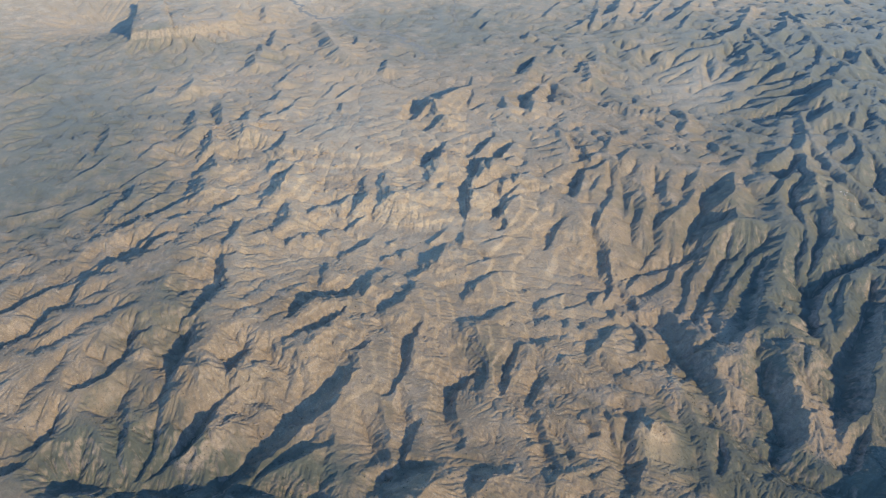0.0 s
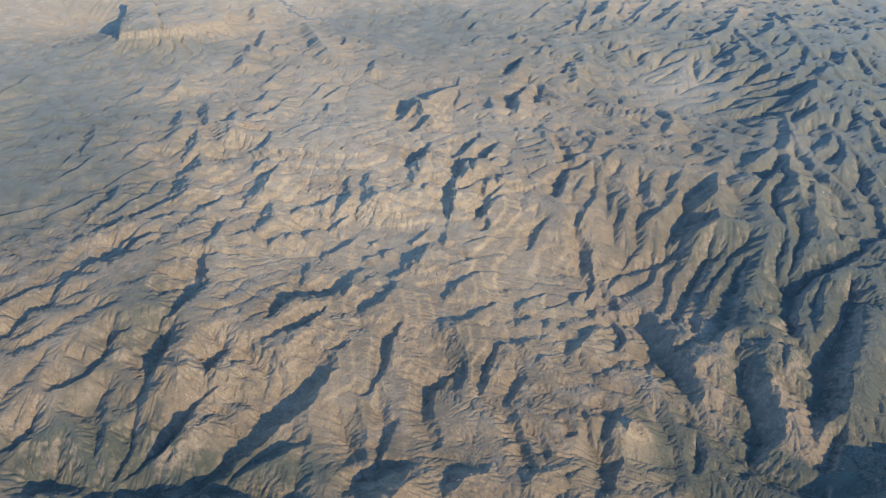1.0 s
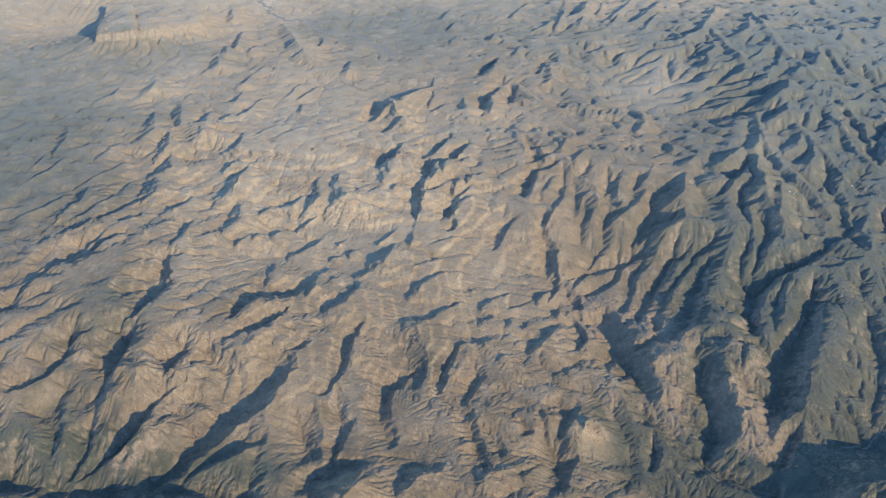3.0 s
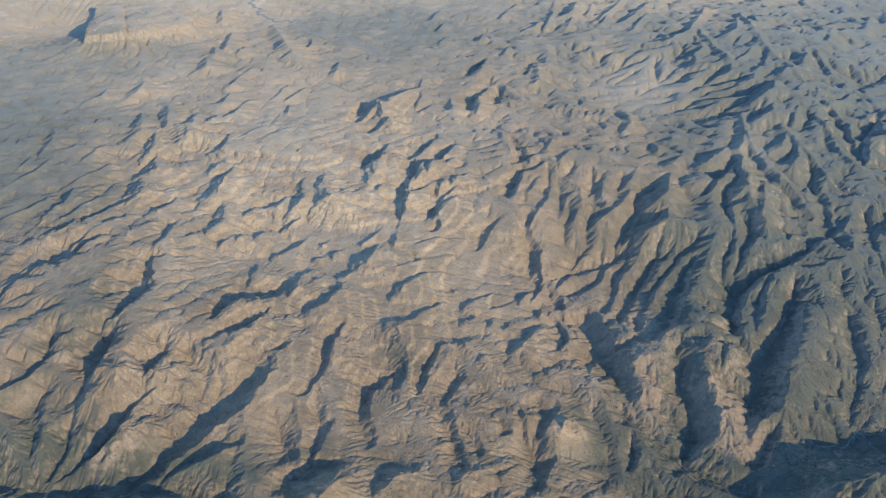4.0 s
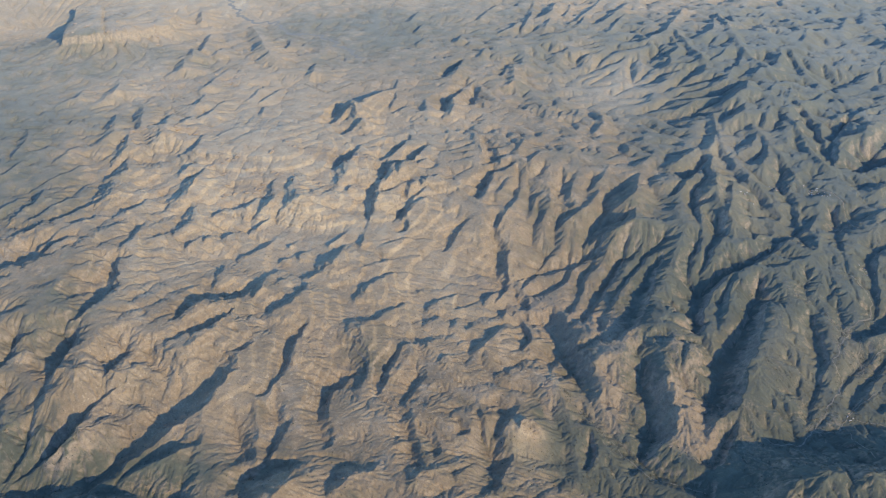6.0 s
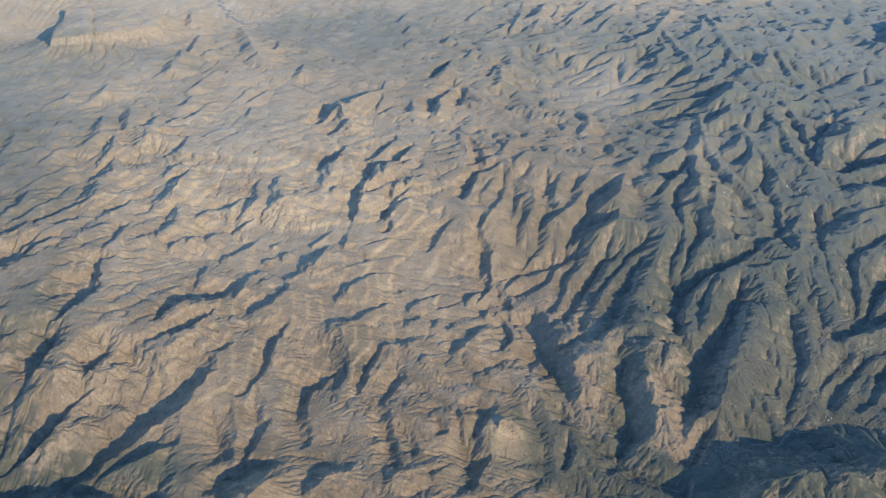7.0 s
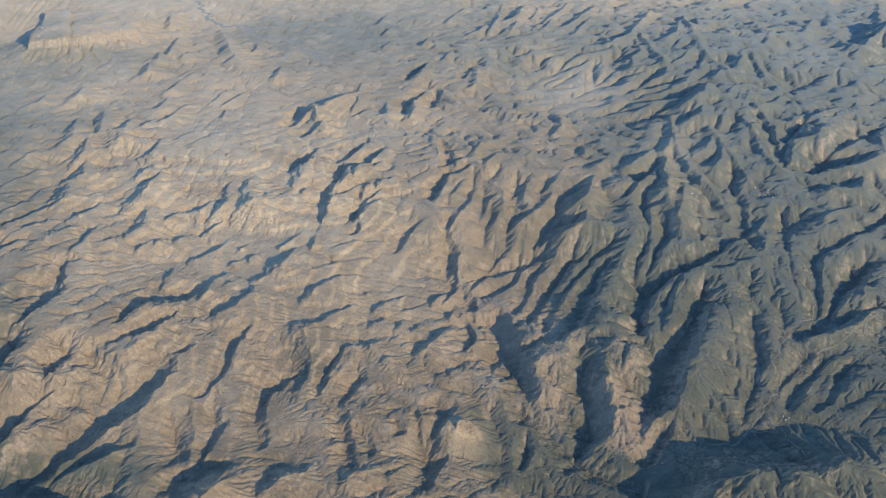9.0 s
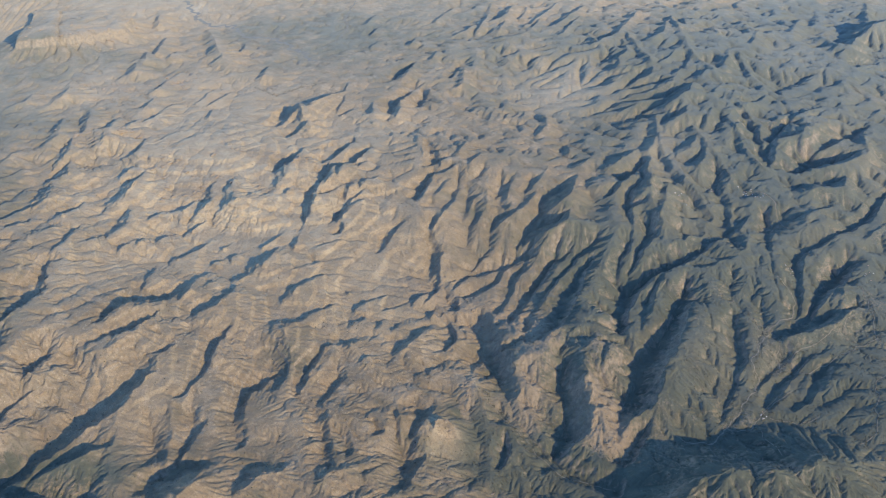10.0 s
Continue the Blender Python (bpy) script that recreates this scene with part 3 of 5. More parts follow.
# ravines of the near west
ravine((-304.2, 618.5, 6), (-319.8, 604.9, 26), (-342.8, 571.1, 34), (-360.6, 529, 34), (-384.3, 492, 32), (-405.3, 461.7, 28))
ravine((-300.9, 515.7, 8), (-327, 507.6, 19), (-351.5, 487.4, 21), (-371.8, 462.5, 18))
ravine((-327.7, 479.5, 5), (-341.6, 468.6, 9), (-363.9, 447.8, 10), (-387.5, 432.9, 10))
ravine((-431.6, 624.8, 4), (-439.7, 616.3, 11), (-438, 591.3, 9), (-436.8, 573.4, 9))
ravine((-403.8, 587.7, 3), (-413, 579.7, 10), (-433, 563.4, 19), (-446.1, 536.5, 23), (-457.3, 505.3, 22), (-473.5, 483.3, 18), (-491.3, 451.8, 16))
ravine((-507.1, 662.4, 4), (-514.3, 654.4, 17), (-510, 619.9, 20), (-510.3, 583.1, 16), (-501, 539.3, 15), (-497.9, 495.9, 16), (-497.8, 462.7, 17))
ravine((-568.5, 648.1, 4), (-575.1, 636.2, 12), (-575.4, 605.6, 11), (-580.4, 579.6, 8), (-603.2, 564.2, 8))
ravine((-557.4, 558.8, 5), (-547.5, 530.8, 11), (-528, 489.5, 12), (-515, 455, 14))
ravine((-531.5, 820.2, 3), (-527.3, 795.6, 10), (-516, 760.5, 15), (-510.8, 719.9, 14), (-514.7, 679.5, 10), (-544.8, 659.1, 8), (-566.9, 642, 7), (-590.4, 608.5, 6))
ravine((-611.2, 865, 4), (-630.9, 843.8, 11), (-643.8, 816.1, 14), (-660.2, 793.3, 12), (-682.2, 766.5, 11), (-698.6, 737.6, 11))
ravine((-288.4, 676.2, 3), (-292.5, 658.5, 8), (-315.2, 634.4, 9), (-349.6, 621.9, 11), (-363, 599.9, 13), (-354, 571.5, 15))
ravine((-327.2, 729.9, 3), (-333.8, 708, 7), (-349.8, 688, 7), (-371.5, 669.8, 6), (-393.3, 650, 5))
ravine((-319.7, 799.4, 3), (-340.7, 775.9, 8), (-374.3, 760, 10), (-383.8, 730, 7), (-389.3, 695.1, 5))
ravine((-540.2, 643.2, 3), (-546.7, 625.5, 6), (-567, 608.5, 6))
ravine((-301.5, 443.4, 16), (-358.7, 453.5, 20), (-410.9, 456.7, 22), (-454.7, 455.4, 22), (-496.1, 450.7, 20), (-559.1, 448.7, 20))
ravine((-626.2, 849.7, 5), (-649.8, 832.3, 12), (-667.7, 808.5, 13), (-686.3, 785.3, 12), (-701, 757, 10), (-719.6, 735.2, 8), (-735.4, 714.2, 9), (-755.9, 696.6, 11), (-765.3, 669.7, 8))
ravine((-675.2, 754.4, 4), (-691.6, 725.7, 9), (-693.9, 693.2, 9), (-712, 669.9, 12), (-717.4, 646.9, 11), (-732.6, 621.3, 10), (-754.4, 595.8, 10))
ravine((-612.5, 521, 4), (-613.2, 501.5, 10), (-621.5, 480.9, 10), (-644.2, 465.1, 8), (-671.3, 456.5, 8))
ravine((-610.8, 472.3, 4), (-627.3, 456.9, 10), (-643.4, 441.8, 10))
ravine((-581.2, 589.9, 3), (-595.7, 577.1, 6), (-605.3, 565.9, 5))
# ravines of the near tableland
ravine((-229, 721.2, 3), (-238.2, 695.6, 7), (-239.5, 659.8, 7), (-240.4, 625.1, 6), (-249, 595.8, 5))
ravine((-155, 655.8, 3), (-166.8, 645.7, 8), (-179.3, 622.8, 11), (-182, 586.9, 11), (-169.1, 556.4, 7), (-154.9, 533.3, 4))
ravine((-241.9, 608.3, 3), (-225.5, 578.4, 7), (-214.3, 549.6, 9), (-216.3, 518.5, 7), (-219, 498.6, 6))
ravine((-272.9, 562.8, 3), (-256.6, 537.5, 7), (-240.8, 509.7, 9), (-230.8, 484.8, 7))
ravine((-299.5, 512.2, 3), (-297.4, 492, 6), (-295, 468.3, 5))
ravine((-100.4, 709.1, 4), (-108.3, 690.7, 7), (-115.4, 660.2, 7), (-116.6, 630.8, 6))
ravine((-118.9, 627.9, 3), (-92, 608.4, 6), (-77.3, 583.4, 7), (-63.4, 555.5, 6), (-55.8, 528.3, 5))
ravine((-58, 578.1, 2), (-43.6, 565.7, 5), (-34, 546.1, 4))
ravine((-12.9, 595.7, 3), (-6.6, 581.3, 5))
ravine((6.2, 616.8, 3), (12.8, 595.1, 7), (22, 569.7, 10), (32.5, 543.4, 10), (30, 519.2, 8))
ravine((42.9, 636.2, 4), (36.9, 619.4, 11), (28.6, 599.5, 9), (19.8, 580.2, 7))
ravine((-76.4, 680.3, 4), (-70.4, 659.5, 7), (-78.6, 638.8, 6), (-85.4, 610, 5))
# gorge and its side canyons
ravine((8.9, 1037.7, 3), (8.1, 986.9, 6), (21.2, 948.1, 9), (16.5, 902.9, 9), (35.7, 878.5, 9), (62.5, 844.7, 10), (86.6, 813.5, 12), (104.1, 794.1, 18), (112.5, 759.4, 20), (126.2, 714.1, 19), (136.1, 678.4, 15), (158.8, 632.8, 11), (193.6, 593.7, 11), (218.3, 566.4, 10), (268.9, 548.8, 9))
ravine((32.2, 837.9, 5), (56.8, 800, 6), (66.9, 767.1, 6), (62.2, 737.5, 4))
ravine((135.5, 822.3, 4), (116.8, 795.4, 8), (105.9, 781.4, 12))
ravine((187.2, 784.5, 6), (166, 775.4, 6), (135.6, 750.3, 5))
ravine((230.3, 742.4, 6), (213.6, 721.6, 16), (213, 692.7, 24), (219, 657.9, 26), (220.1, 627.3, 24), (200.4, 592.2, 12), (192.9, 573.1, 8))
ravine((277.7, 799.5, 3), (269.1, 751.8, 5), (253.5, 689.4, 4))
ravine((396.6, 902.9, 4), (379.4, 850.6, 14), (351.2, 796.3, 22), (316.6, 736.2, 27), (298.9, 689.4, 26), (283.1, 644.7, 11), (273.4, 614.8, 4))
ravine((308.9, 631.2, 6), (296.9, 614.7, 8), (282.3, 592.7, 8))
ravine((145, 614.2, 2), (142.2, 592.9, 7), (136.8, 571.4, 6))
# ravines of the dark peak
ravine((171.8, 976.2, 2), (150.2, 924.8, 6), (134.2, 871.1, 7), (124.5, 837.6, 6))
ravine((216.4, 987.1, 2), (186.8, 916.5, 7), (161.1, 866.3, 9), (142.7, 817.9, 7))
ravine((236.7, 953.3, 2), (206.6, 900.3, 6), (179.4, 847.4, 7), (165.4, 791.7, 6))
ravine((259.7, 950.5, 3), (238.5, 905.2, 9), (220.7, 856.8, 13), (205, 813.1, 13), (183.4, 770.3, 9))
ravine((185.7, 1014.4, 2), (165.5, 970.9, 5), (125.9, 945.8, 6), (78.7, 924.8, 5), (49.3, 899.4, 4))
ravine((93.7, 962, 3), (71.9, 919.4, 5), (55.1, 882.5, 4))
ravine((137.3, 957.9, 3), (118.6, 910.7, 6), (93, 887.7, 6), (63.9, 864.9, 6))
# ravines of the eastern range
ravine((513.3, 1068.2, 4), (489.4, 1041.5, 7), (442.6, 991.2, 9), (389.2, 940.1, 10), (346.5, 916.1, 13), (315.2, 887.6, 16), (298.9, 839.1, 16), (295.2, 791.7, 15), (312.6, 753.9, 18))
ravine((392.2, 1139.8, 4), (368.9, 1069.4, 10), (349.4, 1004.4, 10), (328.5, 948.4, 8), (307.2, 899.8, 9), (309.1, 864.2, 11))
ravine((334.7, 1094.9, 3), (323.2, 1051.6, 8), (322.2, 987.2, 6), (299.1, 940.3, 5), (300.4, 888.2, 6))
ravine((362, 1208.4, 4), (324.6, 1148.3, 10), (294.2, 1104.7, 7))
ravine((361.2, 903.3, 3), (337.4, 860.8, 12), (323.2, 815.3, 15), (326.4, 761.9, 16))
ravine((415, 1105.8, 1), (407.7, 1042.2, 2.5), (401.1, 981.6, 2.5), (394.4, 932.7, 3))
ravine((482.4, 1150.4, 4), (484, 1105.2, 8), (481.8, 1048.8, 8))
ravine((447.8, 864.2, 1), (451.6, 837.3, 3), (451.1, 801.1, 6), (444.9, 753.8, 7), (426.9, 709.6, 4), (404.6, 658.7, 1))
ravine((420, 927.5, 0.5), (415.6, 876.6, 1.2), (419.7, 818, 1.2), (415.3, 753, 1.2), (403.6, 693, 1))
ravine((516.9, 776.3, 5), (483.2, 746.8, 8), (460.8, 711.3, 6))
ravine((548.8, 1082.3, 3), (542.6, 1041.8, 8), (530.3, 974.5, 2), (523.3, 906.4, 1.2), (518.9, 856.8, 1))
ravine((501.8, 969.2, 0.5), (499, 904, 1.6), (492, 831.2, 1.6), (472.4, 763.8, 1.5))
ravine((651.1, 967.5, 6), (625.1, 944.7, 14), (584.5, 896.5, 12), (541.1, 826.3, 9))
ravine((630.9, 873.8, 5), (588.1, 849.6, 11), (548.6, 820.2, 9), (508.2, 802.8, 5))
ravine((598.9, 1013.7, 4), (569.6, 968.2, 9), (555.2, 900.2, 9), (539.2, 846, 8))
ravine((729.9, 1257.4, 6), (680.2, 1243.3, 15), (637.5, 1212.7, 11), (595, 1211.2, 6))
ravine((805.5, 1389.5, 5), (758.2, 1348.9, 15), (711.4, 1306.6, 11), (652.7, 1249.9, 8))
ravine((735.9, 1455.4, 5), (659.6, 1392, 9), (606.6, 1304.1, 8), (578.6, 1212.5, 6))
ravine((561.9, 1423.4, 4), (578.9, 1343.7, 10), (578.6, 1235.4, 8))
ravine((532, 763.2, 4), (513.3, 747.6, 9), (487.5, 720, 8), (464.7, 691, 6))
ravine((565.5, 763.9, 3), (544.3, 739, 9), (521.9, 709.3, 9), (498.1, 686.4, 5))
ravine((768.2, 1168, 4), (705.4, 1084.6, 9), (643.3, 1028.8, 7), (589, 989.3, 6))
# hollows of the eastern scarp
ravine((-213.1, 1232.1, 3), (-198.6, 1171.3, 6), (-191, 1140.8, 7), (-191.4, 1093.3, 3), (-195.3, 1056.9, 6), (-193.2, 1010.4, 5), (-195.7, 961.5, 2))
ravine((-169, 1256.6, 4), (-185.9, 1225, 9), (-199.4, 1182.3, 9))
ravine((-156.4, 1182.4, 4), (-177.9, 1160.7, 9), (-191.2, 1141.9, 8))
ravine((-131.3, 1231.2, 4), (-149.7, 1194.1, 10), (-159.3, 1158.4, 6))
ravine((-105.1, 1117.4, 3), (-134.3, 1116.7, 7), (-161.3, 1084.8, 6), (-181, 1056.2, 6))
ravine((-113.1, 1083.7, 3), (-135.6, 1049.1, 7), (-146.1, 1008.1, 8), (-131.5, 966.5, 5))
ravine((-40.9, 1007.4, 3), (-59.9, 974.9, 8), (-68.7, 932.9, 5))
ravine((2.8, 1170.8, 3), (-13.6, 1124.1, 10), (-23.4, 1086.2, 7))
ravine((-253.2, 1191.4, 4), (-267.4, 1156, 10), (-283.9, 1124.2, 6))
ravine((-26.8, 1258.5, 3), (-7.8, 1211.3, 8), (-0.1, 1168.8, 8))
ravine((-279.4, 1379.7, 5), (-313.5, 1363.6, 14), (-331.9, 1312.7, 9))
ravine((-253.9, 1323.6, 4), (-277.6, 1306, 11), (-295.6, 1264.6, 6))
ravine((-94.2, 1479, 5), (-108.5, 1426.3, 11), (-120.3, 1379.6, 6))
ravine((-52.4, 1490.9, 3), (-66, 1448.2, 9), (-42.7, 1402.1, 5))
ravine((-98.2, 1627.8, 4), (-115.1, 1588, 9), (-131.1, 1543.8, 6))
ravine((8.2, 1628.8, 4), (-9.3, 1557.7, 8))
# rock tables with cliffs
table(25, 6, (-1013.7, 1586.6), (-1093.6, 1761.3), (-1135.2, 1873.7), (-1048.2, 1858.9), (-918.1, 1610.7), (-970.4, 1591.8))
table(20, 7, (-931.6, 1608.1), (-1051.7, 1846.6), (-986.6, 1858.4), (-833.5, 1814.1), (-806.5, 1708.9), (-870.5, 1636.2))
table(14, 3, (57, 596.3), (58.3, 602.6), (76.4, 607.9), (79.7, 601.8))
# gorges and valley floors
valley((-185.8, 500.6, 5, 10), (-213.7, 486.2, 8, 14), (-233.8, 469.8, 8, 14))


# ---- the ground: one sheet, finest in the part of the land that is flown past ----
NEAR, WIDE = 960, 1400
tilts = np.linspace(radians(24.5), radians(74.5), NEAR)
ys = 700 * np.tan(tilts)
ys = np.r_[[-4500, -3200, -2400, -1800], np.arange(-1400, -200, 40), np.arange(-200, 315, 10), ys, [2600, 2750, 3000, 3400, 4000, 5000, 6500]]
us = np.linspace(-0.86, 0.70, WIDE)
us = np.r_[[-6, -3.5, -2.2, -1.6, -1.25, -1.05, -0.94], us, [0.78, 0.88, 1.0, 1.2, 1.6, 2.3, 3.5, 6]]
Y = np.repeat(ys[:, None], len(us), 1)
X = us[None, :] * np.sqrt(Y * Y + 490000) * 1.0


def gradient(h):
    hu = np.gradient(h, axis=1) / np.gradient(X, axis=1)
    hv = np.gradient(h, axis=0) / np.gradient(Y, axis=0) - hu * np.gradient(X, axis=0) / np.gradient(Y, axis=0)
    return hu, hv


wx = X + 2.4 * layered(X, Y, 38, 3, 11) + 1.5 * layered(X, Y, 15, 3, 13) + 0.9 * layered(X, Y, 7, 2, 12)
wy = Y + 2.4 * layered(X, Y, 38, 3, 21) + 1.5 * layered(X, Y, 15, 3, 23) + 0.9 * layered(X, Y, 7, 2, 22)
broad = swell(X, Y) + 2.6 * layered(X, Y, 120, 3, 31)
high = raised(wx, wy) - cut(wx, wy) - incised(wx, wy)
ground_h = broad + high
FLATS = []


def smooth_ground(*place):
    """Smoother ground: place, reach along x and y, strength."""
    FLATS.append(place)


smooth_ground(521.3, 713.1, 150, 140, 0.6)
smooth_ground(418.3, 779.6, 80, 120, 0.3)
smooth_ground(-883.6, 1819.3, 200, 160, 0.4)
smooth_ground(-334.7, 1824.5, 150, 150, 0.5)
# hummocks and hollows between the crests
hilly = np.clip(0.72 + 0.7 * layered(X, Y, 260, 2, 37) + 0.6 / (1 + np.exp(-(X - 0.12 * Y - 60) / 60)) + 0.8 * np.exp(-((X - 60) / 330) ** 2 - ((Y - 1720) / 330) ** 2), 0.35, 2.2)
for zx, zy, rx, ry, much in FLATS:
    hilly = hilly - much * np.exp(-((X - zx) / rx) ** 2 - ((Y - zy) / ry) ** 2)
# the tableland's wide, even beds
calm = np.clip(1.5 - 1.5 * np.hypot((X + 170) / 400, (Y - 870) / 270), 0, 1)
calm = np.maximum(calm, np.clip(1.5 - 1.5 * np.hypot((X + 400) / 330, (Y - 1230) / 420), 0, 1))
calm = np.maximum(calm, np.clip(1.5 - 1.5 * np.hypot((X + 260) / 170, (Y - 590) / 130), 0, 1))
calm = np.maximum(calm, np.clip(1.6 - 1.6 * np.hypot((X - 215) / 150, (Y - 1490) / 110), 0, 1))
hilly = np.maximum(hilly, 0.3) * (1 - 0.7 * calm)
ground_h = ground_h + 2.6 * hilly * (0.75 - np.abs(layered(wx, wy, 78, 4, 35)))
# flat-lying beds of rock that stand out as steps on the tableland
beds = ground_h / 5.5 + 0.5 * layered(X, Y, 200, 2, 39)
step = beds - np.floor(beds)
ledges = np.exp(-((step - 0.56) / 0.13) ** 2)
benches = np.clip(1.0 - np.hypot((X + 250) / 560, (Y - 980) / 460) ** 2, 0, 0.5) * np.clip((60 - X) / 120, 0, 1)
ground_h = ground_h + 5.5 * benches * (np.clip((step - 0.5) * 4.5 + 0.5, 0, 1) - step)
# running water: rills on every slope, from large to small
def smoothed(h, rows, cols):
    """Running means along both ways of the grid, done twice."""
    for axis, n in ((0, rows), (1, cols)) * 2:
        pad = [(n, n) if k == axis else (0, 0) for k in (0, 1)]
        c = np.cumsum(np.pad(h, [(p[0] + (k == axis), p[1]) for k, p in enumerate(pad)], mode="edge"), axis=axis)
        take = [slice(None), slice(None)]
        give = [slice(None), slice(None)]
        take[axis], give[axis] = slice(2 * n + 1, None), slice(0, -(2 * n + 1))
        h = (c[tuple(take)] - c[tuple(give)]) / (2 * n + 1)
    return h


def sampled(field, x0, y0, cell, x, y):
    """Values of an even grid at the places x, y, its rim carried on outside."""
    fx, fy = np.clip((x - x0) / cell, 0, field.shape[1] - 1.001), np.clip((y - y0) / cell, 0, field.shape[0] - 1.001)
    ix, iy = fx.astype(int), fy.astype(int)
    fx, fy = fx - ix, fy - iy
    return (field[iy, ix] * (1 - fx) + field[iy, ix + 1] * fx) * (1 - fy) + (field[iy + 1, ix] * (1 - fx) + field[iy + 1, ix + 1] * fx) * fy


def onto(fields, ex, ey):
    """Fields of the ground sheet at the places of an even grid."""
    row = np.interp(ey[:, 0], ys, np.arange(len(ys)))
    r0 = np.clip(row.astype(int), 0, len(ys) - 2)[:, None]
    eu = ex / np.sqrt(ey * ey + 490000)
    c0 = np.clip(np.searchsorted(us, eu) - 1, 0, len(us) - 2)
    fr, fc = row[:, None] - r0, (eu - us[c0]) / (us[c0 + 1] - us[c0])
    return [(f[r0, c0] * (1 - fc) + f[r0, c0 + 1] * fc) * (1 - fr) + (f[r0 + 1, c0] * (1 - fc) + f[r0 + 1, c0 + 1] * fc) * fr for f in fields]


def drained(h, cell):
    """Which cell each cell drains to (-1 in a pit), and how steeply."""
    fall, to = np.full(h.shape, 1e-5), np.full(h.shape, -1)
    number = np.arange(h.size).reshape(h.shape)
    wide = np.pad(h, 1, mode="edge")
    rows, cols = h.shape
    for dy in (-1, 0, 1):
        for dx in (-1, 0, 1):
            if dx or dy:
                drop = (h - wide[1 + dy:1 + dy + rows, 1 + dx:1 + dx + cols]) / (cell * math.hypot(dx, dy))
                more = drop > fall
                fall = np.where(more, drop, fall)
                to = np.where(more, number + dy * cols + dx, to)
    return to.ravel(), fall


def eroded(h, floor, cell, rounds, bite, source):
    """Streams cut the land along the ways that water takes, down to floor; banks that grow too steep slump."""
    stand = [np.maximum(0.5 * cell, np.abs(np.diff(h, axis=axis))) for axis in (0, 1)]
    for k in range(rounds):
        to, fall = drained(h + 0.02 * cell * np.random.default_rng(k).random(h.shape), cell)
        flow = np.full(h.size + 1, cell * cell)
        nxt = np.r_[np.where(to < 0, h.size, to), h.size]
        for _ in range(8):
            flow[-1] = 0
            flow = flow + np.bincount(nxt, flow, minlength=h.size + 1)
            nxt = nxt[nxt]
        power = np.sqrt(np.clip(flow[:-1].reshape(h.shape) - source, 0, 30000))
        h = np.maximum(h - np.minimum(bite * power * (fall + 0.04), 0.6 * cell * (fall + 0.04)), np.minimum(h, floor))
        for axis in (0, 1):
            d = np.diff(h, axis=axis)
            slump = 0.3 * np.sign(d) * np.maximum(np.abs(d) - stand[axis], 0)
            pad = [(1, 1) if axis == k2 else (0, 0) for k2 in (0, 1)]
            h = h + np.diff(np.pad(slump, pad), axis=axis)
    return h


RANGES = []


def deeply_cut(*place):
    """A range that water has cut deeply: place, reach along x and y, strength."""
    RANGES.append(place)


deeply_cut(497.5, 1500.5, 330, 420, 0.9)
deeply_cut(55.4, 1625.9, 170, 170, 0.55)
deeply_cut(94.1, 1026.3, 170, 170, 0.6)
deeply_cut(313.4, 1006.9, 150, 250, 0.5)
deeply_cut(676.7, 1248, 260, 260, 0.6)
deeply_cut(404.2, 749.9, 120, 150, 0.2)
deeply_cut(165.1, 740.9, 120, 120, 0.3)
deeply_cut(-505.1, 621.2, 160, 140, 0.35)
deeply_cut(-701, 629.1, 160, 140, 0.3)
deeply_cut(-459.8, 1173, 250, 150, 0.2)
deeply_cut(-748.3, 1485.2, 260, 260, 0.16)
deeply_cut(-495.1, 1776.4, 200, 200, 0.12)
deeply_cut(-736.6, 991.7, 200, 200, 0.12)
deeply_cut(521.3, 713.1, 150, 140, 0.1)
deeply_cut(962, 2077.2, 350, 350, 0.5)
wildness = 0.24 + 0.1 * layered(X, Y, 200, 2, 47)
for zx, zy, rx, ry, much in RANGES:
    wildness = wildness + much * np.exp(-((X - zx) / rx) ** 2 - ((Y - zy) / ry) ** 2)
wildness = np.clip(wildness, 0.1, 1.3) * (1 - 0.6 * calm)
WEST, SOUTH = -1480, 250
worn, last = np.zeros((2, 2)), 3000.0
for cell, rounds, bite, source, depth in ((8.8, 26, 0.05, 500, 9.0), (4.4, 14, 0.05, 260, 10.0), (2.2, 9, 0.05, 130, 10.5)):
    ex, ey = np.meshgrid(np.arange(WEST, 1060, cell), np.arange(SOUTH, 2420, cell))
    even, wild = onto((ground_h, wildness), ex, ey)
    even = even + wild * 5.0 * layered(ex, ey, 130, 4, 141)
    start = even + smoothed(sampled(worn, WEST, SOUTH, last, ex, ey), 1, 1)
    worn, last = eroded(start, even - depth * wild, cell, rounds, bite, source) - even, cell
worn = worn + wild * 5.0 * layered(ex, ey, 130, 4, 141)
worn = worn - 0.8 * smoothed(worn, 45, 45)
ground_h = ground_h + sampled(worn, WEST, SOUTH, last, X, Y)


# finer rills, first on the farther slopes and then on the nearer ones
ex, ey = np.meshgrid(np.arange(-1480, 1060, 2.4), np.arange(980, 2180, 2.4))
even, wild, still = onto((ground_h, wildness, calm), ex, ey)
worn = eroded(even, even - (1.0 + 3.5 * wild) * (1 - 0.5 * still), 2.4, 10, 0.10, 60) - even
worn = worn * np.clip((ey - 980) / 90, 0, 1) * np.clip((2180 - ey) / 90, 0, 1)
ground_h = ground_h + sampled(np.pad(worn, 1), -1482.4, 977.6, 2.4, X, Y)
ex, ey = np.meshgrid(np.arange(-900, 780, 1.3), np.arange(420, 1060, 1.3))
even, wild, still = onto((ground_h, wildness, calm), ex, ey)
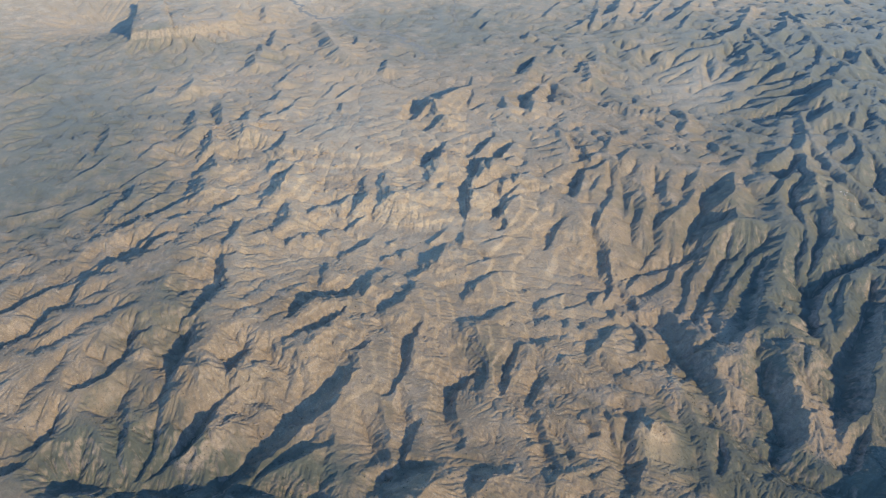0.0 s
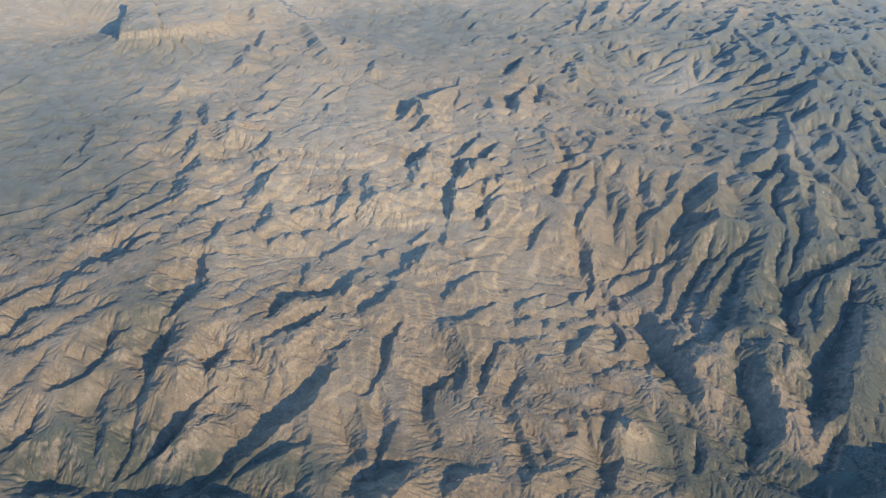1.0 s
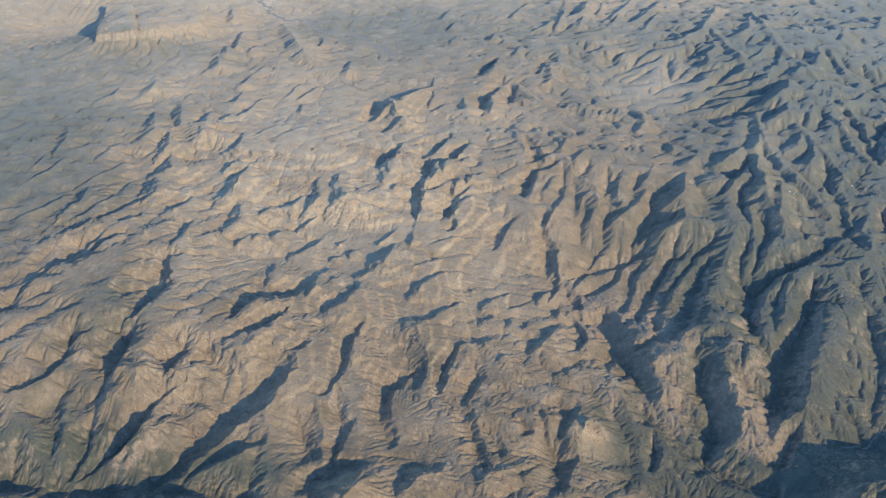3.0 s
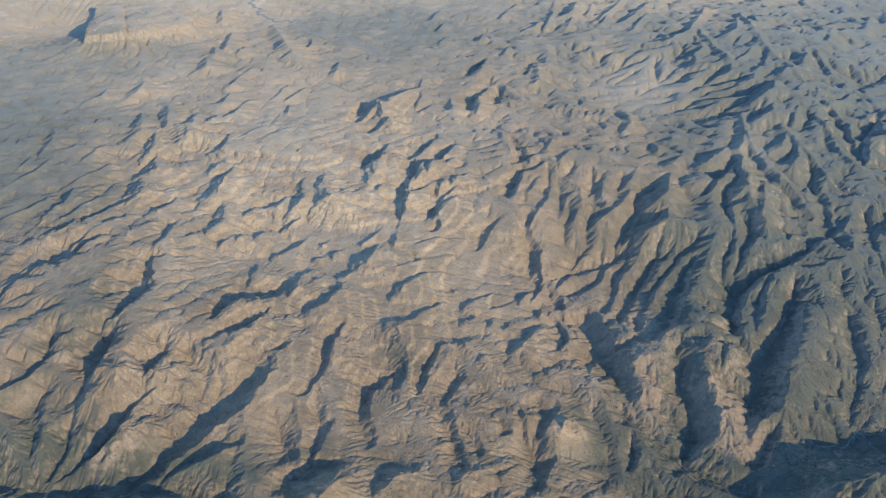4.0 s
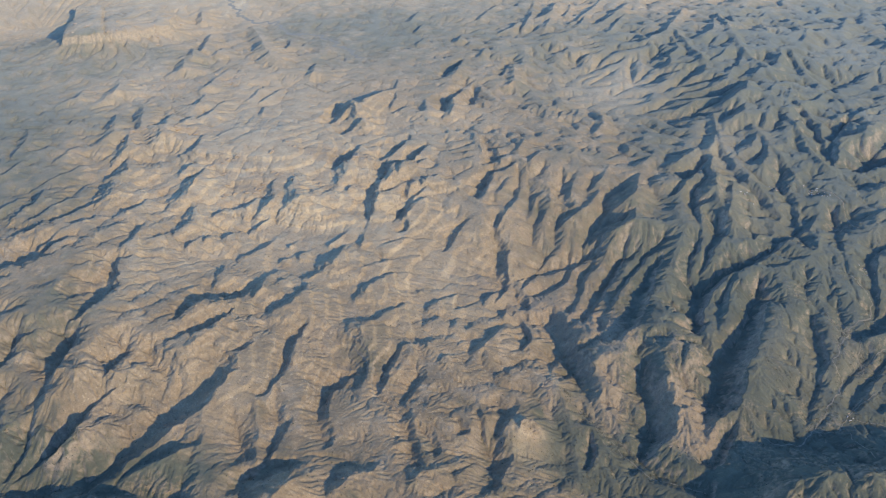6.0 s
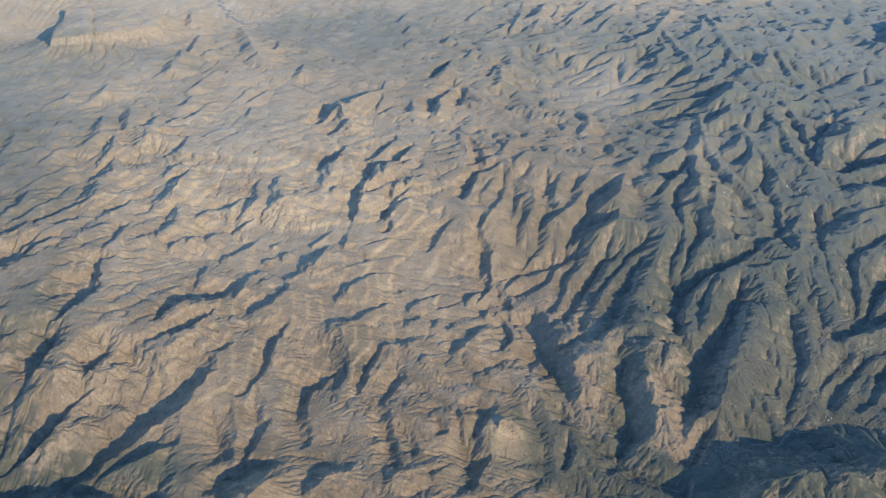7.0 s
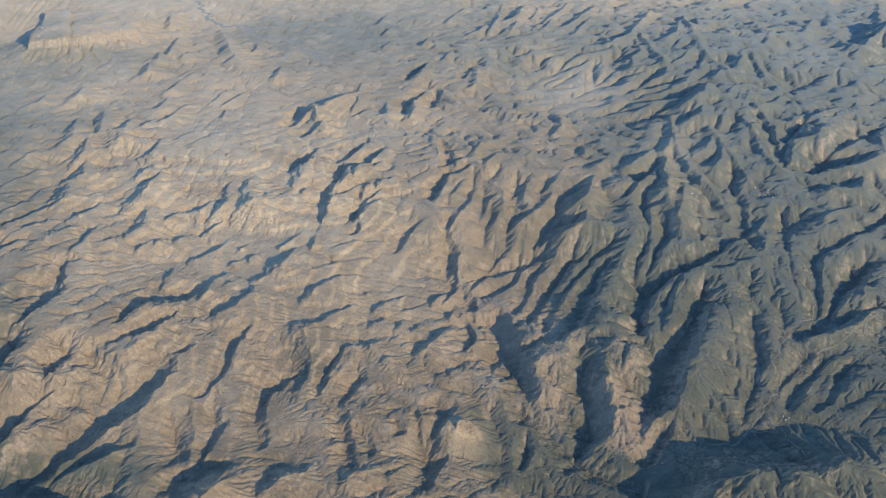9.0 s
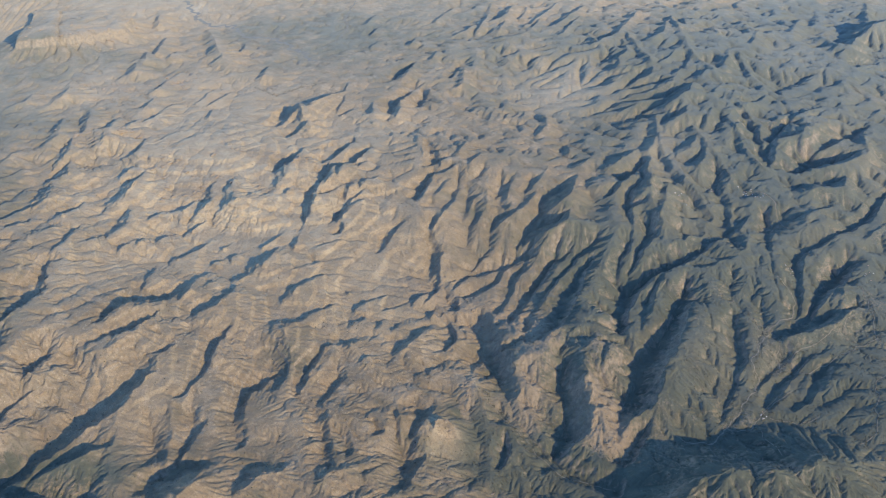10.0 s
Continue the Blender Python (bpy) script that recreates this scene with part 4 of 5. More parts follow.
worn = eroded(even, even - (1.0 + 2.6 * wild) * (1 - 0.65 * still), 1.3, 11, 0.12, 18) - even
worn = worn * np.clip((ey - 420) / 20, 0, 1) * np.clip((1060 - ey) / 90, 0, 1)
ground_h = ground_h + sampled(np.pad(worn, 1), -901.3, 418.7, 1.3, X, Y)

spacing = np.maximum(np.gradient(ys)[:, None], np.gradient(X, axis=1))
rough = np.clip(0.8 + 0.5 * layered(X, Y, 90, 2, 41), 0.2, 1.6)
for size, depth, spread, seed in ((52, 1.3, 12, 51), (26, 0.9, 6, 61), (11, 0.5, 3, 71), (5, 0.3, 2, 81)):
    gx, gy = gradient(smoothed(ground_h, spread, spread))
    slope = np.sqrt(gx * gx + gy * gy)
    spurs = np.clip(slope * 2.6 + 0.28 * (hilly - 0.5), 0.22 - 0.17 * calm, 1.0 - 0.3 * calm) * np.clip((size / spacing - 1.2) / 1.5, 0, 1)
    ground_h = ground_h + depth * rough * spurs * gullies(X, Y, gx, gy, size, seed)
CRAGS = []


def bare_rock(*place):
    """Where bare rock breaks the surface: place, reach along x and y, strength."""
    CRAGS.append(place)


bare_rock(168.8, 692.9, 22, 55, 0.8)
bare_rock(261.1, 695.2, 34, 60, 0.55)
bare_rock(262.9, 618, 40, 30, 0.7)
bare_rock(131.7, 819.1, 50, 30, 0.7)
bare_rock(80.3, 840, 40, 30, 0.6)
bare_rock(9.9, 870.1, 50, 35, 0.6)
bare_rock(67.1, 599.4, 18, 10, 0.8)
bare_rock(92.3, 668, 8, 40, 0.8)
bare_rock(-251.2, 1153.4, 45, 25, 0.7)
bare_rock(-220.2, 677.6, 40, 40, 0.45)
bare_rock(-290.3, 667.6, 25, 40, 0.35)
bare_rock(-420.2, 515.9, 14, 40, 0.7)
bare_rock(-417.2, 549.1, 14, 30, 0.6)
bare_rock(-344.5, 554.9, 30, 30, 0.35)
bare_rock(-579.8, 1206.6, 45, 25, 0.5)
bare_rock(-314.3, 1165.6, 110, 20, 0.5)
bare_rock(-452.9, 1117.1, 60, 20, 0.5)
bare_rock(-689.7, 1432.1, 70, 60, 0.5)
bare_rock(-929.8, 1637.8, 120, 50, 0.5)
bare_rock(-201.7, 844.4, 40, 14, 0.6)
bare_rock(4.3, 646.6, 80, 20, 0.4)
bare_rock(41.5, 528.3, 120, 14, 0.35)
bare_rock(-133.7, 490, 50, 14, 0.6)
bare_rock(182.7, 774.4, 50, 40, 0.6)
bare_rock(-189.2, 703.2, 60, 20, 0.4)
bare_rock(-334.9, 460.7, 60, 15, 0.3)
bare_rock(-344.3, 1082.1, 120, 20, 0.35)
bare_rock(-582.7, 1478.4, 45, 40, 0.7)
bare_rock(-795.8, 1780.1, 70, 60, 0.6)
bare_rock(-825.7, 1678.9, 50, 40, 0.7)
bare_rock(-670.2, 1200.5, 40, 40, 0.5)
bare_rock(-400.3, 1039.2, 60, 25, 0.5)
crag = 0.10 + 0.22 * layered(X, Y, 55, 3, 95)
for zx, zy, rx, ry, much in CRAGS:
    crag = crag + much * np.exp(-((wx - zx) / rx) ** 2 - ((wy - zy) / ry) ** 2)
crag = np.clip(crag, 0, 1)
fine = np.clip((7.5 / spacing - 0.7) / 1.2, 0, 1)
ground_h = ground_h + fine * (0.12 + 0.8 * crag) * layered(X + 2 * layered(X, Y, 9, 2, 93), Y, 7.5, 4, 91)
ground_h = ground_h + 1.5 * fine * crag * np.maximum(0, 0.3 - np.abs(layered(X, Y, 11, 2, 97)))
# sandy washes and tracks lie in shallow beds
BEDS = []


def bed(width, *points):
    """A wash or track: its width and the places along it."""
    global ground_h
    sunk = smoothed(ground_h, 3, 3) - 0.35
    near = np.zeros_like(X)
    for (ax, ay), (bx, by) in zip(points, points[1:]):
        lo, hi = np.searchsorted(ys, (min(ay, by) - 12, max(ay, by) + 12))
        px, py = X[lo:hi], Y[lo:hi]
        dx, dy = bx - ax, by - ay
        s = np.clip(((px - ax) * dx + (py - ay) * dy) / (dx * dx + dy * dy + 1e-9), 0, 1)
        d = np.hypot(px - ax - s * dx, py - ay - s * dy)
        near[lo:hi] = np.maximum(near[lo:hi], np.clip(2.0 - d / (0.5 * width + 1.0), 0, 1))
    ground_h = ground_h + near * (sunk - ground_h)
    BEDS.append((width, points))


# river wash, its branches and dirt tracks
bed(17, (-761.5, 1985.6), (-698.8, 1881.9), (-644.6, 1848.4), (-592.4, 1846.1), (-556.8, 1805.2), (-510.1, 1768.6), (-458.5, 1770.8), (-423, 1736.6), (-402, 1702), (-363.2, 1676.8), (-329.3, 1637.6))
bed(5, (-312.7, 2043.2), (-311.2, 1970.9), (-310.7, 1908.8), (-292.4, 1845.2), (-297.8, 1796.7), (-308.8, 1752.3))
bed(2.9, (346.8, 627.7), (365.6, 622.2), (385.4, 623.6), (401.7, 641.5), (414.6, 657), (432.1, 678.3), (454, 701.9), (464.8, 730.4), (462.1, 759.3), (479.1, 789.8), (497.3, 816.4), (532.2, 844.9), (548.5, 874.1), (542.4, 903.6), (528.3, 921.3))
bed(1.7, (458.2, 674.6), (472.8, 666.1), (492.3, 664.9), (500.3, 658), (523.4, 671.1))
bed(1.7, (412.8, 648.1), (438.6, 645.4), (458.2, 674.6), (474.8, 688.7), (500.8, 712.6))
bed(1.9, (622.2, 737.3), (604.6, 725.1), (600.3, 701.6), (589.3, 674), (581.7, 647.5), (555.7, 629.5))
bed(2, (645.1, 917.2), (645.2, 880.6), (643.7, 845.8), (636, 817.6), (638, 801.7))
bed(2, (486.6, 740.6), (498.3, 745.8), (498.9, 770.3), (508.7, 801.1), (522.5, 803.7))
bed(2.5, (543, 1135.4), (559.1, 1128.6), (566.1, 1106.1), (568.2, 1068.8), (572.2, 1039.9))
bed(2, (174.5, 598.3), (192.4, 581), (203.6, 566.6), (240.1, 557.6), (269.9, 552.1))
bed(1.2, (110.2, 672.1), (130.4, 649.2), (149.6, 622.8), (174.9, 602.6))
bed(1.6, (-422.6, 1479.6), (-365, 1439.8), (-325.9, 1485.1), (-270.6, 1518.9))
bed(2.35, (616.4, 849.5), (583.9, 814.7), (548.8, 792.2), (519.5, 776), (491.2, 745.6))
bed(1.9, (649.5, 818.5), (607.1, 794.7), (562.1, 762.4), (530, 746.7), (497.1, 740.9))
bed(1.7, (470.9, 842.2), (483.4, 810.6), (497.3, 816.4))
bed(1.7, (458.9, 596.6), (452.5, 621.6), (447.8, 643.1))



def heights(x, y):
    """The finished ground's heights at many places."""
    r = np.clip(np.searchsorted(ys, y), 1, len(ys) - 1)
    u = x / np.sqrt(y * y + 490000)
    c = np.clip(np.searchsorted(us, u), 1, len(us) - 1)
    fr, fc = (y - ys[r - 1]) / (ys[r] - ys[r - 1]), (u - us[c - 1]) / (us[c] - us[c - 1])
    near = ground_h[r - 1, c - 1] * (1 - fc) + ground_h[r - 1, c] * fc
    far = ground_h[r, c - 1] * (1 - fc) + ground_h[r, c] * fc
    return near * (1 - fr) + far * fr


def ground_at(x, y):
    return float(heights(np.array([x], float), np.array([y], float))[0])


# ---- materials ----
def material(name):
    m = bpy.data.materials.new(name)
    m.use_nodes = True
    return m, m.node_tree.nodes, m.node_tree.links, m.node_tree.nodes["Principled BSDF"]


def mixed(nodes, links, fac, a, b):
    """A colour between a and b (colours or sockets) by fac."""
    n = nodes.new("ShaderNodeMix")
    n.data_type = "RGBA"
    for socket, v in ((n.inputs[0], fac), (n.inputs[6], a), (n.inputs[7], b)):
        if isinstance(v, (tuple, float, int)):
            socket.default_value = v
        else:
            links.new(v, socket)
    return n.outputs[2]


def ramp(nodes, links, value_socket, lo, hi):
    n = nodes.new("ShaderNodeMapRange")
    n.inputs[1].default_value, n.inputs[2].default_value = lo, hi
    links.new(value_socket, n.inputs[0])
    return n.outputs[0]


def speckle(nodes, links, size, detail, rough=0.55):
    """Noise with spots of about that many metres."""
    c = nodes.new("ShaderNodeNewGeometry")
    n = nodes.new("ShaderNodeTexNoise")
    n.inputs["Scale"].default_value, n.inputs["Detail"].default_value, n.inputs["Roughness"].default_value = 1 / size, detail, rough
    links.new(c.outputs["Position"], n.inputs["Vector"])
    return n.outputs["Fac"]


def haze_sheen(n, l, p, much, tint=None):
    """Distance haze put into a surface's colour: an upright veil with a soft sheen at low angles."""
    veil = n.new("ShaderNodeBsdfSheen")
    veil.inputs["Color"].default_value = (0.99, 0.93, 0.84, 1)
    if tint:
        l.new(tint, veil.inputs["Color"])
    veil.inputs["Roughness"].default_value = 0.48
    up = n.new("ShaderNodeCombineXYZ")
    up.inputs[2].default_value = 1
    l.new(up.outputs[0], veil.inputs["Normal"])
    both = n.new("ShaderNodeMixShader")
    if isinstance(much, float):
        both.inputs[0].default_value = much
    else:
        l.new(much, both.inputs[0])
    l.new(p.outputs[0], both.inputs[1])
    l.new(veil.outputs[0], both.inputs[2])
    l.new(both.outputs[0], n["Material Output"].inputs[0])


def land_material():
    """Bare tan soil and rock, with thin scrub where the attribute says so and pale rock on steep faces."""
    m, n, l, p = material("dry upland soil")
    soil = mixed(n, l, ramp(n, l, speckle(n, l, 90, 5), 0.35, 0.65), (0.383, 0.265, 0.146, 1), (0.257, 0.185, 0.106, 1))
    soil = mixed(n, l, ramp(n, l, speckle(n, l, 26, 7, 0.62), 0.52, 0.62), soil, (0.425, 0.308, 0.180, 1))
    soil = mixed(n, l, ramp(n, l, speckle(n, l, 40, 7, 0.62), 0.55, 0.64), soil, (0.245, 0.180, 0.107, 1))
    green = mixed(n, l, ramp(n, l, speckle(n, l, 30, 6), 0.4, 0.65), (0.134, 0.137, 0.088, 1), (0.092, 0.098, 0.063, 1))
    at = n.new("ShaderNodeAttribute")
    at.attribute_name = "scrub"
    patch = n.new("ShaderNodeMath")
    patch.operation = "MULTIPLY_ADD"
    l.new(speckle(n, l, 18, 6, 0.65), patch.inputs[0])
    patch.inputs[1].default_value = 1.1
    l.new(at.outputs["Fac"], patch.inputs[2])
    soil = mixed(n, l, ramp(n, l, patch.outputs[0], 0.72, 1.25), soil, green)
    # paler by attribute: light soil, and painted brightening for haze in the north
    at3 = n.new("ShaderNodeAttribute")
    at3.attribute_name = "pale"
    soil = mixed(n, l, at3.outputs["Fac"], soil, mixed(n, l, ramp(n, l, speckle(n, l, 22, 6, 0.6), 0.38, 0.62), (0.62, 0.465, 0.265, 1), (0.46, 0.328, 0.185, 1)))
    geo = n.new("ShaderNodeNewGeometry")
    z = n.new("ShaderNodeSeparateXYZ")
    l.new(geo.outputs["Normal"], z.inputs[0])
    at2 = n.new("ShaderNodeAttribute")
    at2.attribute_name = "crag"
    bare = n.new("ShaderNodeMath")
    bare.operation = "MULTIPLY_ADD"
    l.new(speckle(n, l, 4.5, 5, 0.65), bare.inputs[0])
    bare.inputs[1].default_value = 1.3
    l.new(at2.outputs["Fac"], bare.inputs[2])
    soil = mixed(n, l, ramp(n, l, bare.outputs[0], 0.95, 1.35), soil, (0.37, 0.268, 0.158, 1))
    steep = ramp(n, l, z.outputs[2], 0.82, 0.58)
    rock = mixed(n, l, ramp(n, l, speckle(n, l, 5, 5), 0.4, 0.6), (0.39, 0.297, 0.195, 1), (0.26, 0.203, 0.14, 1))
    soil = mixed(n, l, steep, soil, rock)
    # shrubs and stones, each a few metres wide on the model
    soil = mixed(n, l, ramp(n, l, speckle(n, l, 1.6, 3, 0.7), 0.52, 0.66), soil, mixed(n, l, 0.5, soil, (0.10, 0.085, 0.055, 1)))
    # broken pale ledges and stone litter between them
    litter = ramp(n, l, speckle(n, l, 3.4, 4, 0.7), 0.57, 0.64)
    grown = n.new("ShaderNodeMath")
    grown.operation = "MULTIPLY"
    l.new(litter, grown.inputs[0])
    l.new(ramp(n, l, at.outputs["Fac"], 0.35, 0.05), grown.inputs[1])
    soil = mixed(n, l, grown.outputs[0], soil, mixed(n, l, 0.5, soil, (0.62, 0.48, 0.29, 1)))
    l.new(soil, p.inputs["Base Color"])
    p.inputs["Roughness"].default_value = 0.95
    p.inputs["Specular IOR Level"].default_value = 0.3
    bump = n.new("ShaderNodeBump")
    bump.inputs["Strength"].default_value, bump.inputs["Distance"].default_value = 1.0, 2.0
    l.new(speckle(n, l, 4.5, 8, 0.68), bump.inputs["Height"])
    l.new(bump.outputs[0], p.inputs["Normal"])
    # painted haze: warm over bare soil, greyer over scrub, laid on in patches
    veil_tint = mixed(n, l, at.outputs["Fac"], (1.0, 0.91, 0.69, 1), (0.70, 0.76, 0.71, 1))
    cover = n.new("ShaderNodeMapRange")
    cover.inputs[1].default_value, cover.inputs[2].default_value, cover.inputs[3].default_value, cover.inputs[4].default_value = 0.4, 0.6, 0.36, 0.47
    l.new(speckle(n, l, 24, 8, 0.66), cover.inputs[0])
    haze_sheen(n, l, p, cover.outputs[0], veil_tint)
    return m


LAND = land_material()

ZONES = []


def scrubby(*place):
    """Where scrub and grass cover the soil: place, reach along x and y, cover. In the far north-east it also darkens in
    place of shadow.
    """
    ZONES.append(place)


scrubby(-946.5, 1283, 330, 330, 0.4)
scrubby(-894.3, 966.8, 260, 260, 0.45)
scrubby(-1112.2, 1554.1, 420, 200, 0.4)
scrubby(364.9, 838.2, 180, 190, 0.35)
scrubby(493.9, 843.2, 200, 260, 0.6)
scrubby(202.8, 924, 110, 130, 0.25)
scrubby(440.8, 1078.5, 200, 200, 0.45)
scrubby(121.2, 603.8, 110, 60, 0.5)
scrubby(649.1, 1137, 260, 260, 0.55)
scrubby(94.5, 1108.9, 140, 150, 0.2)
scrubby(-334.7, 1824.5, 230, 170, 0.6)
scrubby(43.3, 1597.7, 220, 200, 0.4)
scrubby(-569.6, 691.5, 110, 80, 0.3)
scrubby(-520.9, 530, 110, 90, 0.4)
scrubby(502.7, 598.4, 160, 120, 0.6)
scrubby(443.4, 1503.9, 300, 330, 0.5)
scrubby(699, 1616.3, 260, 300, 0.5)
scrubby(588.9, 1240.3, 200, 250, 0.5)
# far north-east corner: extra cover painted in for the mountain's shadow
scrubby(932.4, 1897.7, 300, 300, 0.6)
scrubby(109, 1851.9, 400, 250, 0.25)
# two more that darken the same corner where shadow lies
scrubby(899.1, 1956, 160, 220, 0.5)
scrubby(1033.5, 1923.4, 200, 260, 0.5)
scrubby(246.7, 559.8, 200, 50, 0.4)
scrubby(-461.3, 455, 120, 40, 0.35)
scrubby(229.4, 789, 120, 130, 0.35)
scrubby(-508, 470, 130, 50, 0.5)
scrubby(549.7, 650.7, 150, 150, 0.5)
scrubby(-135.9, 692.4, 60, 60, 0.4)
scrubby(234.6, 768.9, 80, 100, 0.3)
scrubby(-330, 470, 120, 40, 0.3)
scrubby(240, 575, 80, 40, 0.35)
scrubby(-340, 475, 260, 50, 0.25)
scrubby(40, 525, 260, 45, 0.25)
# far north-east again: cover darkens it in place of shadow
scrubby(720, 1750, 320, 300, 0.35)
scrubby(560, 1040, 160, 160, 0.3)
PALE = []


def pale_and_hazed(*place):
    """Where pale dry soil, and far off a stand-in for haze, lightens the ground: place, reach along x and y, strength.
    """
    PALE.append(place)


# northern tableland and plains: pale soil, lightened further in place of haze
pale_and_hazed(-304.9, 1169, 180, 170, 0.75)
pale_and_hazed(-490.4, 1375.4, 170, 220, 0.6)
pale_and_hazed(-447, 1034.7, 200, 100, 0.5)
pale_and_hazed(-784.9, 1423, 90, 150, 0.5)
pale_and_hazed(-115.4, 1303.9, 110, 90, 0.5)
pale_and_hazed(-978.5, 1863.8, 300, 200, 0.4)
pale_and_hazed(221.4, 1515.5, 90, 140, 0.5)
pale_and_hazed(-284.9, 915.2, 200, 90, 0.4)
pale_and_hazed(-25.9, 784.6, 160, 80, 0.25)
pale_and_hazed(-367.1, 816.6, 160, 60, 0.3)
pale_and_hazed(396.4, 1235, 60, 90, 0.35)
pale_and_hazed(70.3, 574.9, 22, 30, 0.5)
pale_and_hazed(284.6, 1580.9, 60, 100, 0.4)
pale_and_hazed(-713.1, 1939.1, 30, 40, 0.9)
pale_and_hazed(-832.6, 1696, 60, 40, 0.6)
pale_and_hazed(67.2, 600, 18, 12, 1.2)
pale_and_hazed(96.1, 678.3, 7, 36, 0.8)
pale_and_hazed(-330, 950, 260, 130, 0.3)
pale_and_hazed(-40, 850, 140, 90, 0.3)
pale_and_hazed(-480, 760, 50, 90, 0.45)
pale_and_hazed(-300, 590, 60, 80, 0.35)
pale_and_hazed(-410, 590, 40, 50, 0.3)
pale_and_hazed(-150, 1040, 120, 70, 0.3)
pale_and_hazed(-600, 1230, 120, 90, 0.35)
pale_and_hazed(215, 1490, 120, 80, 0.15)
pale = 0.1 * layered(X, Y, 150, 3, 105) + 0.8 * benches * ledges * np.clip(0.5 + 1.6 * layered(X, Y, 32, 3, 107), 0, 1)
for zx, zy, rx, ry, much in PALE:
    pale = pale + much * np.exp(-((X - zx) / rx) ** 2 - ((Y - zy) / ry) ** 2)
scrub = 0.06 + 0.2 * layered(X, Y, 140, 3, 101) + 0.12 * layered(X, Y, 42, 3, 103)
for zx, zy, rx, ry, cover in ZONES:
    scrub = scrub + cover * np.exp(-((X - zx) / rx) ** 2 - ((Y - zy) / ry) ** 2)


def inside(x0, y0, rx, ry, turn=0):
    """A hill's share of the land: a warped oval on the plan."""
    c, s = math.cos(radians(turn)), math.sin(radians(turn))
    dx, dy = wx - x0, wy - y0
    return ((dx * c + dy * s) / rx) ** 2 + ((dy * c - dx * s) / ry) ** 2 < 1 + 0.25 * layered(X, Y, 60, 2, 111)


gx, gy = gradient(ground_h)
NORMALS = np.stack([-gx, -gy, np.ones_like(gx)], -1)
NORMALS /= np.linalg.norm(NORMALS, axis=-1, keepdims=True)
index = np.arange(X.size, dtype=np.int32).reshape(X.shape)
QUADS = np.stack([index[:-1, :-1], index[:-1, 1:], index[1:, 1:], index[1:, :-1]], -1).reshape(-1, 4)


def land(name, share):
    """A piece of the land, of the quads that share names, as one mesh."""
    quads = QUADS[share]
    used, quads = np.unique(quads, return_inverse=True)
    quads = quads.reshape(-1).astype(np.int32)
    me = bpy.data.meshes.new(name)
    me.vertices.add(len(used))
    co = np.stack([X, Y, ground_h], -1).reshape(-1, 3)[used]
    base = co.mean(0)
    base[2] = co[:, 2].min()
    if name == "ground":
        base[:] = 0
    me.vertices.foreach_set("co", (co - base).astype(np.float32).ravel())
    me.loops.add(len(quads))
    me.loops.foreach_set("vertex_index", quads)
    me.polygons.add(len(quads) // 4)
    me.polygons.foreach_set("loop_start", np.arange(0, len(quads), 4, dtype=np.int32))
    me.polygons.foreach_set("use_smooth", np.ones(len(quads) // 4, bool))
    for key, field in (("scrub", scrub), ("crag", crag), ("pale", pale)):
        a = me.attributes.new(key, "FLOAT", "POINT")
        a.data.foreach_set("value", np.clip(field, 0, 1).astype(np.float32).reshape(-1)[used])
    me.update(calc_edges=True)
    me.normals_split_custom_set_from_vertices(NORMALS.reshape(-1, 3)[used].astype(np.float32))
    me.materials.append(LAND)
    ob = new(name, me)
    ob.location = base.tolist()
    return ob


taken = np.zeros(len(QUADS), bool)
HILLS = [  # name, label, and its oval: place, half axes, turn
    ("mesa", "flat-topped tan mesa with pale cliffs above an olive plain", -943, 1725.3, 150, 95, 10),
    ("mountain", "dark scrub-covered peak with long parallel spurs beside the gorge", 197.9, 972.3, 105, 150, -8),
    ("mountain", "olive mountain range with deep shadowed hollows and a sharp crest", 372.5, 838.7, 130, 210, 0),
    ("mountain", "grey-brown mountain range of steep bare spurs far off", 429.6, 1554.3, 150, 260, -20),
    ("hill", "low tan hill with a shadowed hollow in its flank", -262.1, 1395.3, 62, 80, 0),
    ("hill", "long tan ridge with a ribbed grey flank", 123.7, 1400.6, 110, 70, -20),
    ("mountain", "rounded tan mountain shoulder above shadowed ravines", -390, 566.9, 75, 95, 20),
    ("hill", "tan layered upland cut by small shadowed scarps", -40.3, 768.9, 120, 90, 15),
]
for name, label, hx, hy, rx, ry, turn in HILLS:
    share = inside(hx, hy, rx, ry, turn)[:-1, :-1].reshape(-1) & ~taken
    taken |= share
    tagged(land(name, share), label, name)
ground = tagged(land("ground", ~taken), "bare tan eroded upland of ridges, scarps and gullies with thin scrub", "ground", kind="structure")



# ---- washes and tracks: ribbons of pale sand in their beds ----
def sand_material(name, a, b, veil_share):
    m, n, l, p = material(name)
    l.new(mixed(n, l, ramp(n, l, speckle(n, l, 4, 5), 0.35, 0.65), a, b), p.inputs["Base Color"])
    p.inputs["Roughness"].default_value = 0.95
    # the sand gets its share of the painted haze
    haze_sheen(n, l, p, veil_share)
    return m


SAND = sand_material("pale dry sand", (0.25, 0.205, 0.135, 1), (0.15, 0.128, 0.085, 1), 0.3)
GRAVEL = sand_material("grey river gravel", (0.15, 0.155, 0.11, 1), (0.10, 0.105, 0.075, 1), 0.34)


